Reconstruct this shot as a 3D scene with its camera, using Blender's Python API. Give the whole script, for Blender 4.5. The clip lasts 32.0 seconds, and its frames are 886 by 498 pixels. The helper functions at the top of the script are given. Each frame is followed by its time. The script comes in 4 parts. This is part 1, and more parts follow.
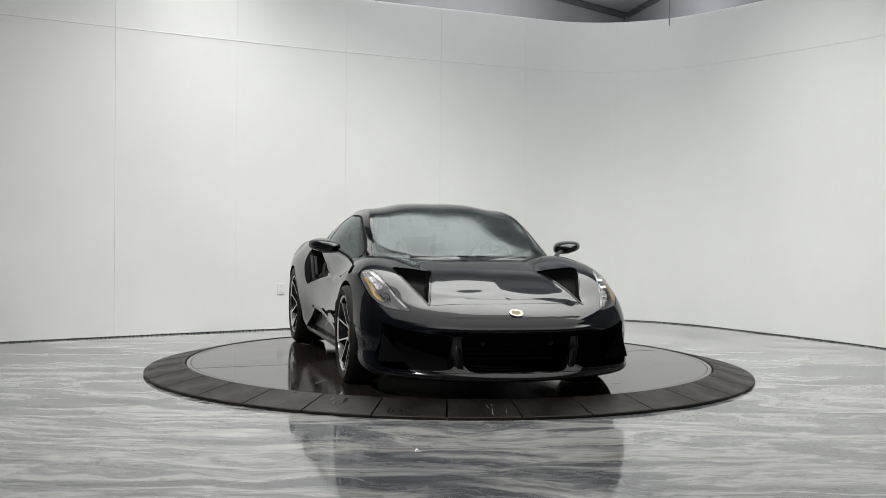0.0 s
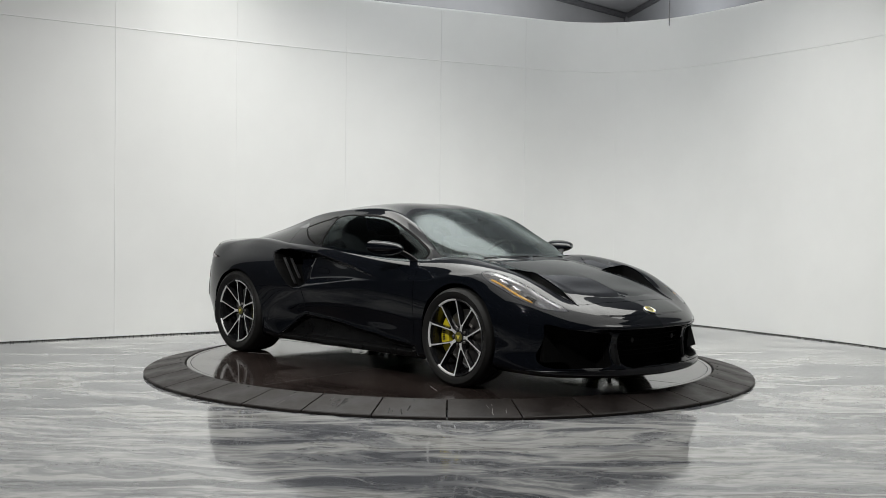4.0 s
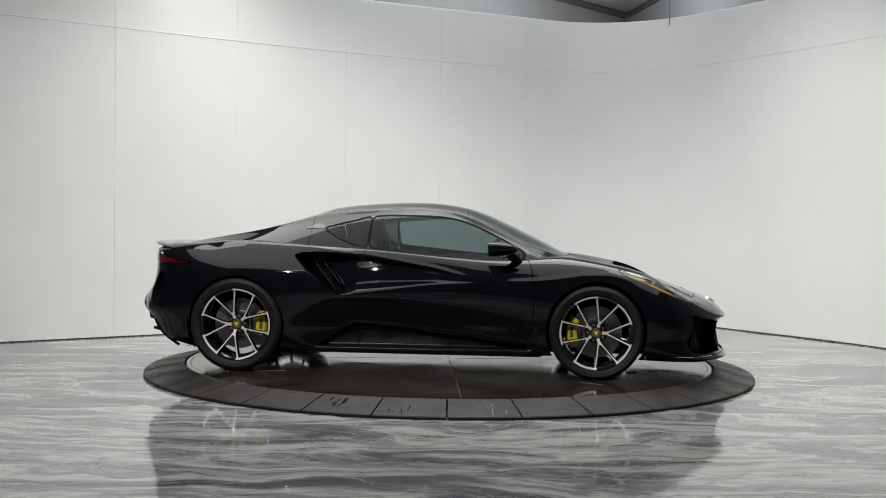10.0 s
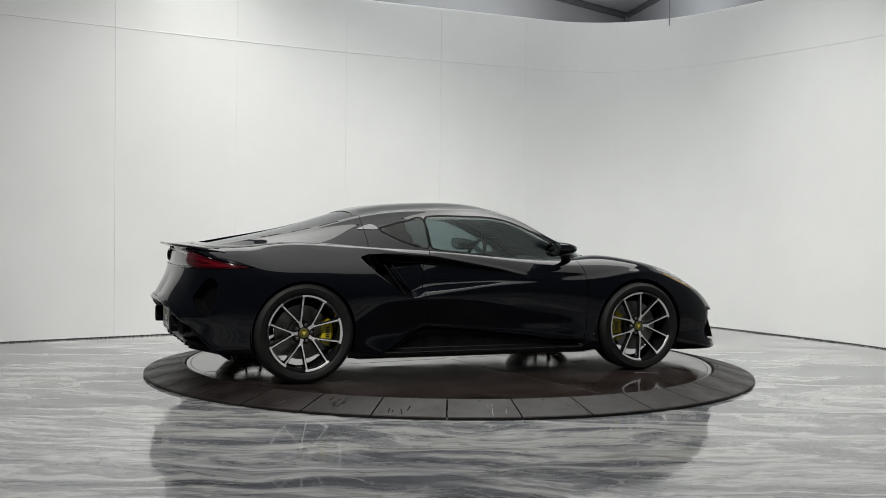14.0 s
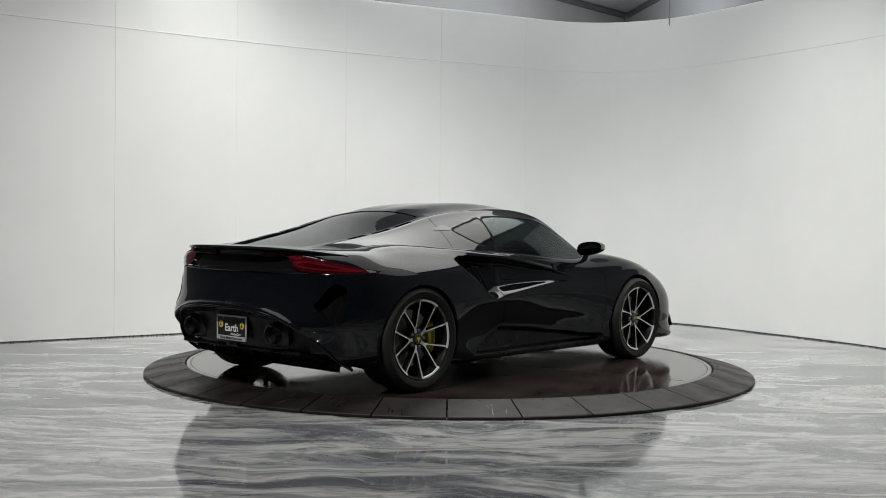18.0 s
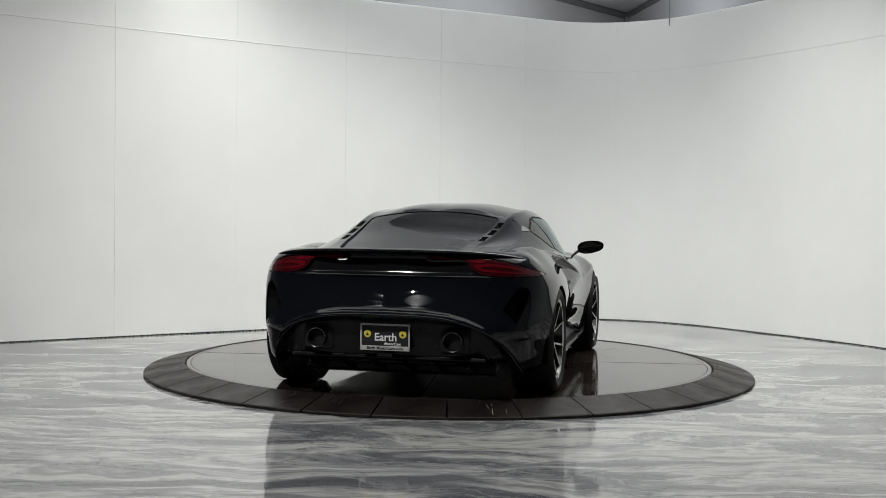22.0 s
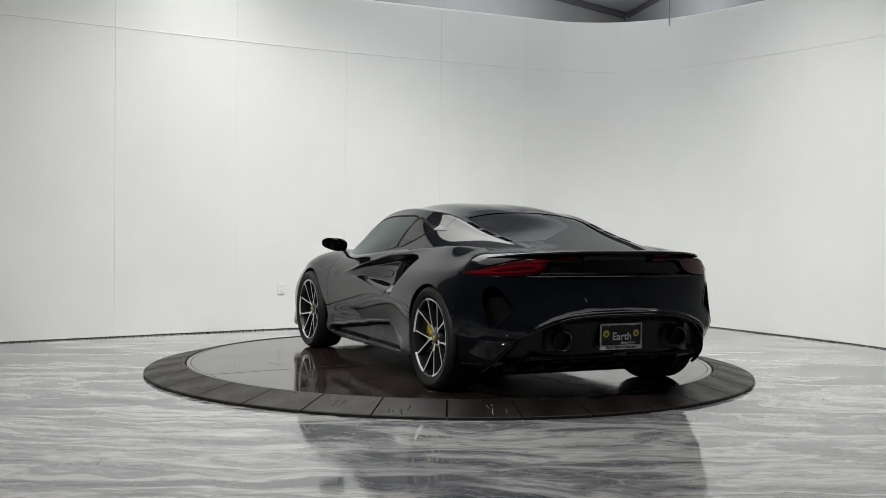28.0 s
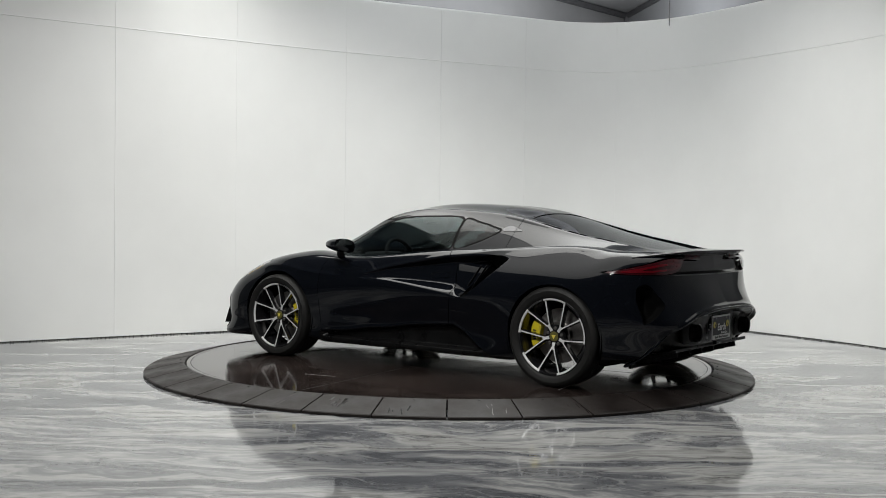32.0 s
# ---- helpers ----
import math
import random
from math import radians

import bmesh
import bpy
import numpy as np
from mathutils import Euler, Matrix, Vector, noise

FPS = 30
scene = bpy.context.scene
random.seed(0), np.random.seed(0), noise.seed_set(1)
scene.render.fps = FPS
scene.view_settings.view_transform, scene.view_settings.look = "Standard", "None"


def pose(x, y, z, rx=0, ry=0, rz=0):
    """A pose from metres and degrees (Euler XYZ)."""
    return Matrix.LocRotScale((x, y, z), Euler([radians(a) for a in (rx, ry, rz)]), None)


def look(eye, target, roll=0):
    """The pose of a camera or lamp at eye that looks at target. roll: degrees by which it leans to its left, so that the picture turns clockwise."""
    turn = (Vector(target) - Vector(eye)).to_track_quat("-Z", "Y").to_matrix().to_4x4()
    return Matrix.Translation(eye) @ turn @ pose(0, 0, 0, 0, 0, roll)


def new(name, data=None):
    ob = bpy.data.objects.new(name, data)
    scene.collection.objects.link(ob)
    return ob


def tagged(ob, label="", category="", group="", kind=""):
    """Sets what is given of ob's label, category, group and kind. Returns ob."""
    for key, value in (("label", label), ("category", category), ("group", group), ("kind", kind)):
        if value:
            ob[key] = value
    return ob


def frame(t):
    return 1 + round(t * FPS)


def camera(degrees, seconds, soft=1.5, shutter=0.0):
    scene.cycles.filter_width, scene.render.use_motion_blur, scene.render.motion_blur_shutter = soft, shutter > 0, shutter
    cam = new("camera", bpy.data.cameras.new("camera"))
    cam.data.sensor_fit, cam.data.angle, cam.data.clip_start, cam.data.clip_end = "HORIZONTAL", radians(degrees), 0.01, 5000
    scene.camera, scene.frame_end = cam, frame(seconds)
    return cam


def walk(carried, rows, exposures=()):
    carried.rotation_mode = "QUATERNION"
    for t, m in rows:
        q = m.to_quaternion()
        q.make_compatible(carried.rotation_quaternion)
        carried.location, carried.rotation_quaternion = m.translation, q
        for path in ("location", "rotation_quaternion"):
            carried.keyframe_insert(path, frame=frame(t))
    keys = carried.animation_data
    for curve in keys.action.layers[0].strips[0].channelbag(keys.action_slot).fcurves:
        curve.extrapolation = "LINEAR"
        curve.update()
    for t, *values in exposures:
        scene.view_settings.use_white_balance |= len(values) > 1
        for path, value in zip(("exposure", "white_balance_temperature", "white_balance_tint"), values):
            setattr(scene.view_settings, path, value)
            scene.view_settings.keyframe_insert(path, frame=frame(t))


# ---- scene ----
EYE = (0.0, -8.738, 1.152)
cam = camera(44.218, 32.0, soft=0.8)
walk(cam, [(0.0, look(EYE, (-0.0591, 0.2598, 0.9460), 0.706)),
           (32.0, look(EYE, (-0.0591, 0.2598, 0.9460), 0.706))])

DISC_Z = 0.0746          # top of the turntable above the floor
CAR_OFF = (-0.1537, -0.1193)   # the car's middle against the turntable's axis, in the car's frame
TURN = [(0.0, -74.79), (0.5, -71.27), (1.5, -63.83), (3.0, -53.11), (6.0, -31.81), (7.5, -22.11), (9.0, -12.39),
        (11.0, 1.20), (13.0, 14.78), (17.0, 41.02), (19.0, 55.18), (20.5, 66.06), (22.0, 76.92), (23.0, 83.51),
        (24.2, 91.45), (25.0, 96.20), (28.0, 115.43), (28.5, 118.79), (30.0, 130.09), (32.0, 143.87)]

# ---- world, lights, exposure ----
world = bpy.data.worlds.new("world")
scene.world = world
world.use_nodes = True
world.node_tree.nodes["Background"].inputs[0].default_value = (0.5, 0.5, 0.52, 1)
world.node_tree.nodes["Background"].inputs[1].default_value = 0.0
scene.view_settings.exposure = 0.0


def area_lamp(name, m, sx, sy, power, color=(1, 1, 1), spread=180):
    d = bpy.data.lights.new(name, "AREA")
    d.shape, d.size, d.size_y, d.energy, d.color = "RECTANGLE", sx, sy, power, color
    d.spread = radians(spread)
    ob = new(name, d)
    ob.matrix_world = m
    return ob


# a small flood high behind the camera, a bright and a dimmer softbox side by side over the car; unseen fill lamps,
# added to brighten the ceiling from below, over the back of the studio and beyond the wall
area_lamp("flood_light", look((-2.5, -5.7, 4.95), (1.6, 2.8, 1.2)), 0.06, 0.04, 150, (1.0, 0.997, 0.975), 130)
area_lamp("uplight_fill", look((0.5, 2.4, 4.15), (0.5, 2.4, 9.0)), 4.0, 2.2, 190, (0.93, 0.99, 1.0))
area_lamp("softbox", look((0.3, 1.05, 4.0), (0.3, 1.05, 0.0)), 6.2, 2.6, 158, (1.0, 0.997, 0.955), 134)
area_lamp("softbox", look((0.3, -1.9, 4.0), (0.3, -1.9, 0.0)), 7.2, 3.26, 78, (1.0, 0.997, 0.955), 138)
area_lamp("hall_fill", look((1.2, 8.0, 3.6), (1.2, 8.0, 9.0)), 5.0, 2.5, 150, (0.95, 0.98, 1.0))

# ---- materials ----


def mat(name, color, rough=0.5, metal=0.0, coat=0.0, spec=0.5, ior=1.5):
    m = bpy.data.materials.new(name)
    m.use_nodes = True
    b = m.node_tree.nodes["Principled BSDF"]
    b.inputs["Base Color"].default_value = (*color, 1)
    b.inputs["Roughness"].default_value = rough
    b.inputs["Metallic"].default_value = metal
    b.inputs["Coat Weight"].default_value = coat
    b.inputs["Coat Roughness"].default_value = 0.02
    b.inputs["Specular IOR Level"].default_value = spec
    b.inputs["IOR"].default_value = ior
    return m


def nodes(m):
    return m.node_tree.nodes, m.node_tree.links, m.node_tree.nodes["Principled BSDF"]


def noise_node(m, scale, detail=4, rough=0.55, stretch=(1, 1, 1), distortion=0.0, space="Object"):
    n, l, _ = nodes(m)
    tc, mp, nz = n.new("ShaderNodeTexCoord"), n.new("ShaderNodeMapping"), n.new("ShaderNodeTexNoise")
    mp.inputs["Scale"].default_value = stretch
    l.new(tc.outputs[space], mp.inputs[0])
    l.new(mp.outputs[0], nz.inputs["Vector"])
    nz.inputs["Scale"].default_value, nz.inputs["Detail"].default_value = scale, detail
    nz.inputs["Roughness"].default_value, nz.inputs["Distortion"].default_value = rough, distortion
    return nz


def ramp(m, src, stops):
    n, l, _ = nodes(m)
    r = n.new("ShaderNodeValToRGB")
    el = r.color_ramp.elements
    while len(el) < len(stops):
        el.new(0.5)
    for e, (pos, c) in zip(el, stops):
        e.position, e.color = pos, (*c, 1) if len(c) == 3 else c
    l.new(src, r.inputs[0])
    return r


def bump(m, src, strength, dist):
    n, l, b = nodes(m)
    k = n.new("ShaderNodeBump")
    k.inputs["Strength"].default_value, k.inputs["Distance"].default_value = strength, dist
    l.new(src, k.inputs["Height"])
    l.new(k.outputs[0], b.inputs["Normal"])
    return k


def rough_var(m, src, lo, hi, a=0.3, b_=0.7):
    n, l, b = nodes(m)
    r = n.new("ShaderNodeMapRange")
    r.inputs[1].default_value, r.inputs[2].default_value = a, b_
    r.inputs[3].default_value, r.inputs[4].default_value = lo, hi
    l.new(src, r.inputs[0])
    l.new(r.outputs[0], b.inputs["Roughness"])


def varied(name, c0, c1, scale, rough=(0.4, 0.6), bump_s=0.0, bump_d=0.002, metal=0.0, coat=0.0, stretch=(1, 1, 1), spec=0.5):
    m = mat(name, c0, rough[0], metal, coat, spec)
    n, l, b = nodes(m)
    big = noise_node(m, scale, 5, 0.6, stretch)
    r = ramp(m, big.outputs[0], [(0.3, c0), (0.7, c1)])
    l.new(r.outputs[0], b.inputs["Base Color"])
    rough_var(m, big.outputs[0], rough[0], rough[1])
    if bump_s:
        fine = noise_node(m, scale * 25, 3, 0.6, stretch)
        bump(m, fine.outputs[0], bump_s, bump_d)
    return m


def marble_floor():
    m = mat("poured_epoxy", (0.4, 0.4, 0.4), 0.1, 0, 0.0, 0.5, 1.6)
    n, l, b = nodes(m)
    warp = noise_node(m, 0.55, 4, 0.6, (0.8, 1.0, 1))
    tc = n.new("ShaderNodeTexCoord")
    add = n.new("ShaderNodeMixRGB")
    add.blend_type, add.inputs[0].default_value = "ADD", 1.4
    l.new(tc.outputs["Object"], add.inputs[1])
    l.new(warp.outputs["Color"], add.inputs[2])
    mp = n.new("ShaderNodeMapping")
    mp.inputs["Scale"].default_value = (0.36, 1.4, 1)
    l.new(add.outputs[0], mp.inputs[0])
    veins = n.new("ShaderNodeTexNoise")
    veins.inputs["Scale"].default_value, veins.inputs["Detail"].default_value = 1.8, 7
    veins.inputs["Roughness"].default_value, veins.inputs["Distortion"].default_value = 0.60, 1.1
    l.new(mp.outputs[0], veins.inputs["Vector"])
    r = ramp(m, veins.outputs[0], [(0.33, (0.085, 0.089, 0.100)), (0.42, (0.135, 0.139, 0.150)), (0.49, (0.215, 0.219, 0.228)),
                                   (0.56, (0.42, 0.42, 0.41)), (0.63, (0.225, 0.224, 0.219)), (0.74, (0.11, 0.112, 0.122))])
    fine = noise_node(m, 7, 6, 0.68, (0.30, 2.0, 1), 1.1)
    mix = n.new("ShaderNodeMixRGB")
    mix.blend_type, mix.inputs[0].default_value = "OVERLAY", 0.25
    l.new(r.outputs[0], mix.inputs[1])
    l.new(fine.outputs[0], mix.inputs[2])
    # thin dark and pale threads where two pours met
    last = mix
    for sc, col, lo, k in ((1.3, (0.02, 0.022, 0.028), 0.012, 0.4), (1.9, (0.60, 0.60, 0.58), 0.012, 0.28)):
        th = n.new("ShaderNodeTexNoise")
        th.inputs["Scale"].default_value, th.inputs["Detail"].default_value = sc, 6
        th.inputs["Roughness"].default_value, th.inputs["Distortion"].default_value = 0.55, 1.6
        l.new(mp.outputs[0], th.inputs["Vector"])
        line = ramp(m, th.outputs[0], [(0.5 - lo * 2, (0, 0, 0)), (0.5, (k, k, k)), (0.5 + lo, (0, 0, 0))])
        nx = n.new("ShaderNodeMixRGB")
        l.new(line.outputs[0], nx.inputs[0])
        l.new(last.outputs[0], nx.inputs[1])
        nx.inputs[2].default_value = (*col, 1)
        last = nx
    l.new(last.outputs[0], b.inputs["Base Color"])
    wear = noise_node(m, 3.0, 6, 0.65)
    rough_var(m, wear.outputs[0], 0.03, 0.10)
    wav = noise_node(m, 5.0, 2, 0.5, (0.7, 1.3, 1))
    bump(m, wav.outputs[0], 0.10, 0.005)
    return m


FLOOR = marble_floor()
WALL = varied("white_paint", (0.76, 0.765, 0.755), (0.84, 0.845, 0.835), 0.45, (0.55, 0.7), 0.15, 0.001)
GAP_SHADE = varied("gap_shade", (0.03, 0.03, 0.03), (0.12, 0.12, 0.115), 9.0, (0.7, 0.9), 0.3, 0.002)
CEIL = varied("ceiling_grey", (0.26, 0.26, 0.265), (0.32, 0.32, 0.325), 0.6, (0.8, 0.9))
DARK_HALL = varied("hall_paint", (0.24, 0.245, 0.255), (0.30, 0.305, 0.315), 0.5, (0.7, 0.9))
STEEL_DARK = varied("painted_steel", (0.07, 0.07, 0.075), (0.11, 0.11, 0.115), 5.0, (0.45, 0.6))
RUBBER_RING = varied("ramp_rubber", (0.007, 0.0052, 0.0048), (0.019, 0.0145, 0.0132), 4.0, (0.30, 0.62), 0.35, 0.0015, spec=0.25)
DISC = varied("turntable_sheet", (0.009, 0.0065, 0.006), (0.040, 0.030, 0.027), 2.2, (0.02, 0.15), 0.03, 0.0008)
SEAM = mat("seam_shadow", (0.02, 0.02, 0.02), 0.7)
SCRATCH = mat("pale_scratch", (0.30, 0.29, 0.28), 0.6)
SMEAR = mat("wet_smear", (0.016, 0.013, 0.012), 0.16)
PLASTIC_WHITE = mat("white_plastic", (0.78, 0.78, 0.76), 0.35)
PLASTIC_DARK = mat("dark_slots", (0.03, 0.03, 0.03), 0.5)


# ---- mesh helpers ----


def mesh_ob(name, verts, faces, material, parent=None, label="", smooth=False):
    me = bpy.data.meshes.new(name)
    me.from_pydata([tuple(map(float, v)) for v in verts], [], faces)
    me.materials.append(material)
    if smooth:
        me.shade_smooth()
    me.update()
    ob = new(name, me)
    if parent:
        ob.parent = parent
    if label:
        ob["label"] = label
    return ob


def part(name, bm, material, parent=None, label="", smooth=False):
    me = bpy.data.meshes.new(name)
    bm.to_mesh(me)
    bm.free()
    me.materials.append(material)
    if smooth:
        me.shade_smooth()
    ob = new(name, me)
    if parent:
        ob.parent = parent
    if label:
        ob["label"] = label
    return ob


def box_bm(sx, sy, sz, m=None, bevel=0.0, seg=2):
    bm = bmesh.new()
    bmesh.ops.create_cube(bm, size=1.0, matrix=Matrix.Diagonal((sx, sy, sz, 1)))
    if bevel:
        bmesh.ops.bevel(bm, geom=bm.edges[:], offset=bevel, segments=seg, affect="EDGES", profile=0.5)
    if m is not None:
        bmesh.ops.transform(bm, matrix=m, verts=bm.verts)
    return bm


def lathe(profile, n=64, axis="z", a0=0.0, a1=2 * math.pi):
    """Verts and faces of a profile [(r, h)] turned round an axis."""
    full = abs(a1 - a0 - 2 * math.pi) < 1e-6
    cols = n if full else n + 1
    vs, fs = [], []
    for i in range(cols):
        a = a0 + (a1 - a0) * i / n
        for r, h in profile:
            c, s = r * math.cos(a), r * math.sin(a)
            vs.append((c, s, h) if axis == "z" else (c, h, s))
    k = len(profile)
    for i in range(n):
        j = (i + 1) % cols
        for q in range(k - 1):
            f = (i * k + q, j * k + q, j * k + q + 1, i * k + q + 1)
            fs.append(f if axis == "z" else f[::-1])
    return vs, fs


def spline(pts, n):
    """n points along a natural cubic spline through pts, by chord length."""
    P = np.array(pts, float)
    t = np.concatenate([[0], np.cumsum(np.maximum(np.linalg.norm(np.diff(P, axis=0), axis=1), 1e-6))])
    return spline_at(t, P, np.linspace(0, t[-1], n))


def spline_at(t, P, q):
    """A natural cubic spline through P (first axis at knots t), at q."""
    t, q = np.asarray(t, float), np.asarray(q, float)
    k = len(t)
    h = np.diff(t)
    A = np.eye(k)
    sh = (k,) + (1,) * (P.ndim - 1)
    rhs = np.zeros(P.shape)
    for i in range(1, k - 1):
        A[i, i - 1], A[i, i], A[i, i + 1] = h[i - 1], 2 * (h[i - 1] + h[i]), h[i]
        rhs[i] = 6 * ((P[i + 1] - P[i]) / h[i] - (P[i] - P[i - 1]) / h[i - 1])
    M = np.linalg.solve(A, rhs.reshape(k, -1)).reshape(P.shape)
    i = np.clip(np.searchsorted(t, q, "right") - 1, 0, k - 2)
    ex = (slice(None),) + (None,) * (P.ndim - 1)
    hi, a, b = h[i][ex], (t[i + 1] - q)[ex], (q - t[i])[ex]
    return (M[i] * a ** 3 + M[i + 1] * b ** 3) / (6 * hi) + (P[i] / hi - M[i] * hi / 6) * a + (P[i + 1] / hi - M[i + 1] * hi / 6) * b


# ---- the place ----
# plan of the curved studio wall, from the camera's left round to its right
WALL_PLAN = [(-4.36, 1.155), (-4.15, 1.30), (-3.26, 1.92), (-2.26, 2.62), (-1.18, 3.30), (-0.12, 3.86),
             (0.87, 4.36), (1.55, 4.64), (2.05, 4.60), (2.55, 4.33), (2.97, 3.87), (3.42, 3.17), (3.82, 2.52), (4.2, 1.78),
             (4.29, 1.57)]
WALL_H = 3.635


def wall_curve(n):
    return spline(WALL_PLAN, n)


def build_wall():
    pts = wall_curve(240)
    d = np.gradient(pts, axis=0)
    nrm = np.stack([-d[:, 1], d[:, 0]], 1) / np.linalg.norm(d, axis=1)[:, None]
    out = pts + nrm * 0.14
    seam = 3.03
    levels = [(0.012, pts), (seam - 0.004, pts), (seam, pts - nrm * 0.006), (seam + 0.004, pts), (WALL_H - 0.02, pts), (WALL_H, pts + nrm * 0.01),
              (WALL_H, out), (0.0, out)]
    k = len(levels)
    vs = [(p[i][0], p[i][1], z) for i in range(len(pts)) for z, p in levels]
    fs = [(i * k + q + 1, (i + 1) * k + q + 1, (i + 1) * k + q, i * k + q) for i in range(len(pts) - 1) for q in range(k - 1)]
    ob = mesh_ob("wall_curved", vs, fs, WALL, smooth=False)
    tagged(ob, "white painted curved studio wall with panel seams", "wall", kind="structure")
    # vertical joints of the 1.22 m panels, filled and painted over
    ln = np.concatenate([[0], np.cumsum(np.linalg.norm(np.diff(pts, axis=0), axis=1))])
    for sx in (-5.35, -4.32, -3.29, -2.26, -1.18, -0.13, 0.86, 1.98):
        i = int(np.argmin(abs(pts[:, 0] - sx) + (pts[:, 1] < -1) * 9))
        p, n2 = pts[i], nrm[i]
        a = math.degrees(math.atan2(d[i][1], d[i][0]))
        strong = sx in (-3.29, -0.13, 0.86, 1.98)
        bm = box_bm(0.010 if strong else 0.006, 0.012, WALL_H - 0.06, None, 0.001, 1)
        j = part("panel_joint", bm, WALL, ob)
        off = -0.002 if strong else -0.0035
        j.matrix_world = pose(p[0] - n2[0] * off, p[1] - n2[1] * off, WALL_H / 2, 0, 0, a)
    # ragged dark strips along the wall's foot paint in the gap's shade
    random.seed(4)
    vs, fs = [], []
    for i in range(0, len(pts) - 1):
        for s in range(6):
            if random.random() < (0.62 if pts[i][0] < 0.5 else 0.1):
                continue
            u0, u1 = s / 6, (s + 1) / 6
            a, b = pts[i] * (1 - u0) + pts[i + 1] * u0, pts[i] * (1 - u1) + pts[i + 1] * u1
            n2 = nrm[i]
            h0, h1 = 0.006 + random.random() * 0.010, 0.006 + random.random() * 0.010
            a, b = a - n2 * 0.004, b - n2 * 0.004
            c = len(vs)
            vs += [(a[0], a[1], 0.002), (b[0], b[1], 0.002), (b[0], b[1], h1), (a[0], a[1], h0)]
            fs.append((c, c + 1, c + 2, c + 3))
    sc = mesh_ob("baseboard", vs, fs, GAP_SHADE)
    tagged(sc, "thin ragged dark strip painting in the gap's shade at the wall's foot", "baseboard", kind="structure")
    return pts, nrm


wall_pts, wall_nrm = build_wall()

fl = mesh_ob("floor", [(-16, -22, 0), (16, -22, 0), (16, 16, 0), (-16, 16, 0)], [(0, 1, 2, 3)], FLOOR)
tagged(fl, "glossy grey and white marbled epoxy floor", "floor", kind="structure")

# the hall round the studio: grey ceiling and far walls that meet in a corner behind the studio wall
HALL = [(3.30, 12.2), (-12.5, -5.3), (-12.5, -22.0), (9.1, -22.0)]
HALL_Z = 5.2
for i, nm in enumerate(("wall_northwest", "wall_west", "wall_south", "wall_east")):
    (x0, y0), (x1, y1) = HALL[i], HALL[(i + 1) % 4]
    d = math.hypot(x1 - x0, y1 - y0)
    nx, ny = (y1 - y0) / d * -0.1, (x1 - x0) / d * 0.1
    m = pose((x0 + x1) / 2 - nx, (y0 + y1) / 2 - ny, HALL_Z / 2, 0, 0, math.degrees(math.atan2(y1 - y0, x1 - x0)))
    o = part(nm, box_bm(d, 0.2, HALL_Z, m), CEIL if nm in ("wall_northwest",) else DARK_HALL)
    tagged(o, "plain grey painted wall of the surrounding hall", "wall", kind="structure")
o = mesh_ob("ceiling", [(x, y, HALL_Z + dz) for dz in (0, .15) for x, y in HALL], [(0, 1, 2, 3), (7, 6, 5, 4), (0, 4, 5, 1), (1, 5, 6, 2), (2, 6, 7, 3), (3, 7, 4, 0)], CEIL)
tagged(o, "plain grey ceiling of the hall", "ceiling", kind="structure")
# dark trim where ceiling and walls meet, and down the corner
for nm, p0, p1 in (("trim", (3.30, 12.1, 5.14), (-4.0, 4.0, 5.14)), ("trim", (3.32, 12.1, 5.14), (4.45, 5.4, 5.14)), ("trim", (3.30, 12.05, 5.14), (3.30, 12.05, 0.0))):
    a, b = Vector(p0), Vector(p1)
    d = b - a
    o = part(nm, box_bm(d.length, 0.09, 0.09, Matrix.Translation((a + b) / 2) @ d.to_track_quat("X", "Z").to_matrix().to_4x4(), 0.01, 1), STEEL_DARK)
    tagged(o, "dark grey trim along the hall's ceiling edge", "trim", kind="structure")

# a cable that hangs from the ceiling, and the wall socket
vs, fs = lathe([(0.0055, 3.23), (0.006, 3.4), (0.006, HALL_Z)], 8)
o = mesh_ob("cable", [(v[0] + 2.236, v[1] + 2.6, v[2]) for v in vs], fs, STEEL_DARK, None, "", True)
tagged(o, "thin dark cable hanging from the ceiling", "cable")


def wall_socket(x, z):
    i = int(np.argmin(abs(wall_pts[:, 0] - x) + (wall_pts[:, 1] < -1) * 9))
    p, n2 = wall_pts[i], wall_nrm[i]
    a = math.degrees(math.atan2(-n2[1], -n2[0])) - 90
    s = tagged(new("wall_socket"), "white plastic wall socket on the studio wall", "socket")
    s.matrix_world = pose(p[0] - n2[0] * 0.002, p[1] - n2[1] * 0.002, z, 0, 0, a)
    part("cover_plate", box_bm(0.075, 0.010, 0.118, Matrix.Translation((0, 0.004, 0)), 0.003, 2), PLASTIC_WHITE, s)
    for dz in (0.026, -0.026):
        part("outlet", box_bm(0.034, 0.006, 0.030, Matrix.Translation((0, 0.010, dz)), 0.004, 2), PLASTIC_WHITE, s)
        for dx in (-0.007, 0.007):
            part("slot", box_bm(0.003, 0.002, 0.010, Matrix.Translation((dx, 0.0135, dz + 0.003))), PLASTIC_DARK, s)


wall_socket(-1.79, 0.437)
# ---- turntable ----
N_SEG = 33
R_OUT, R_IN = 2.366, 2.064


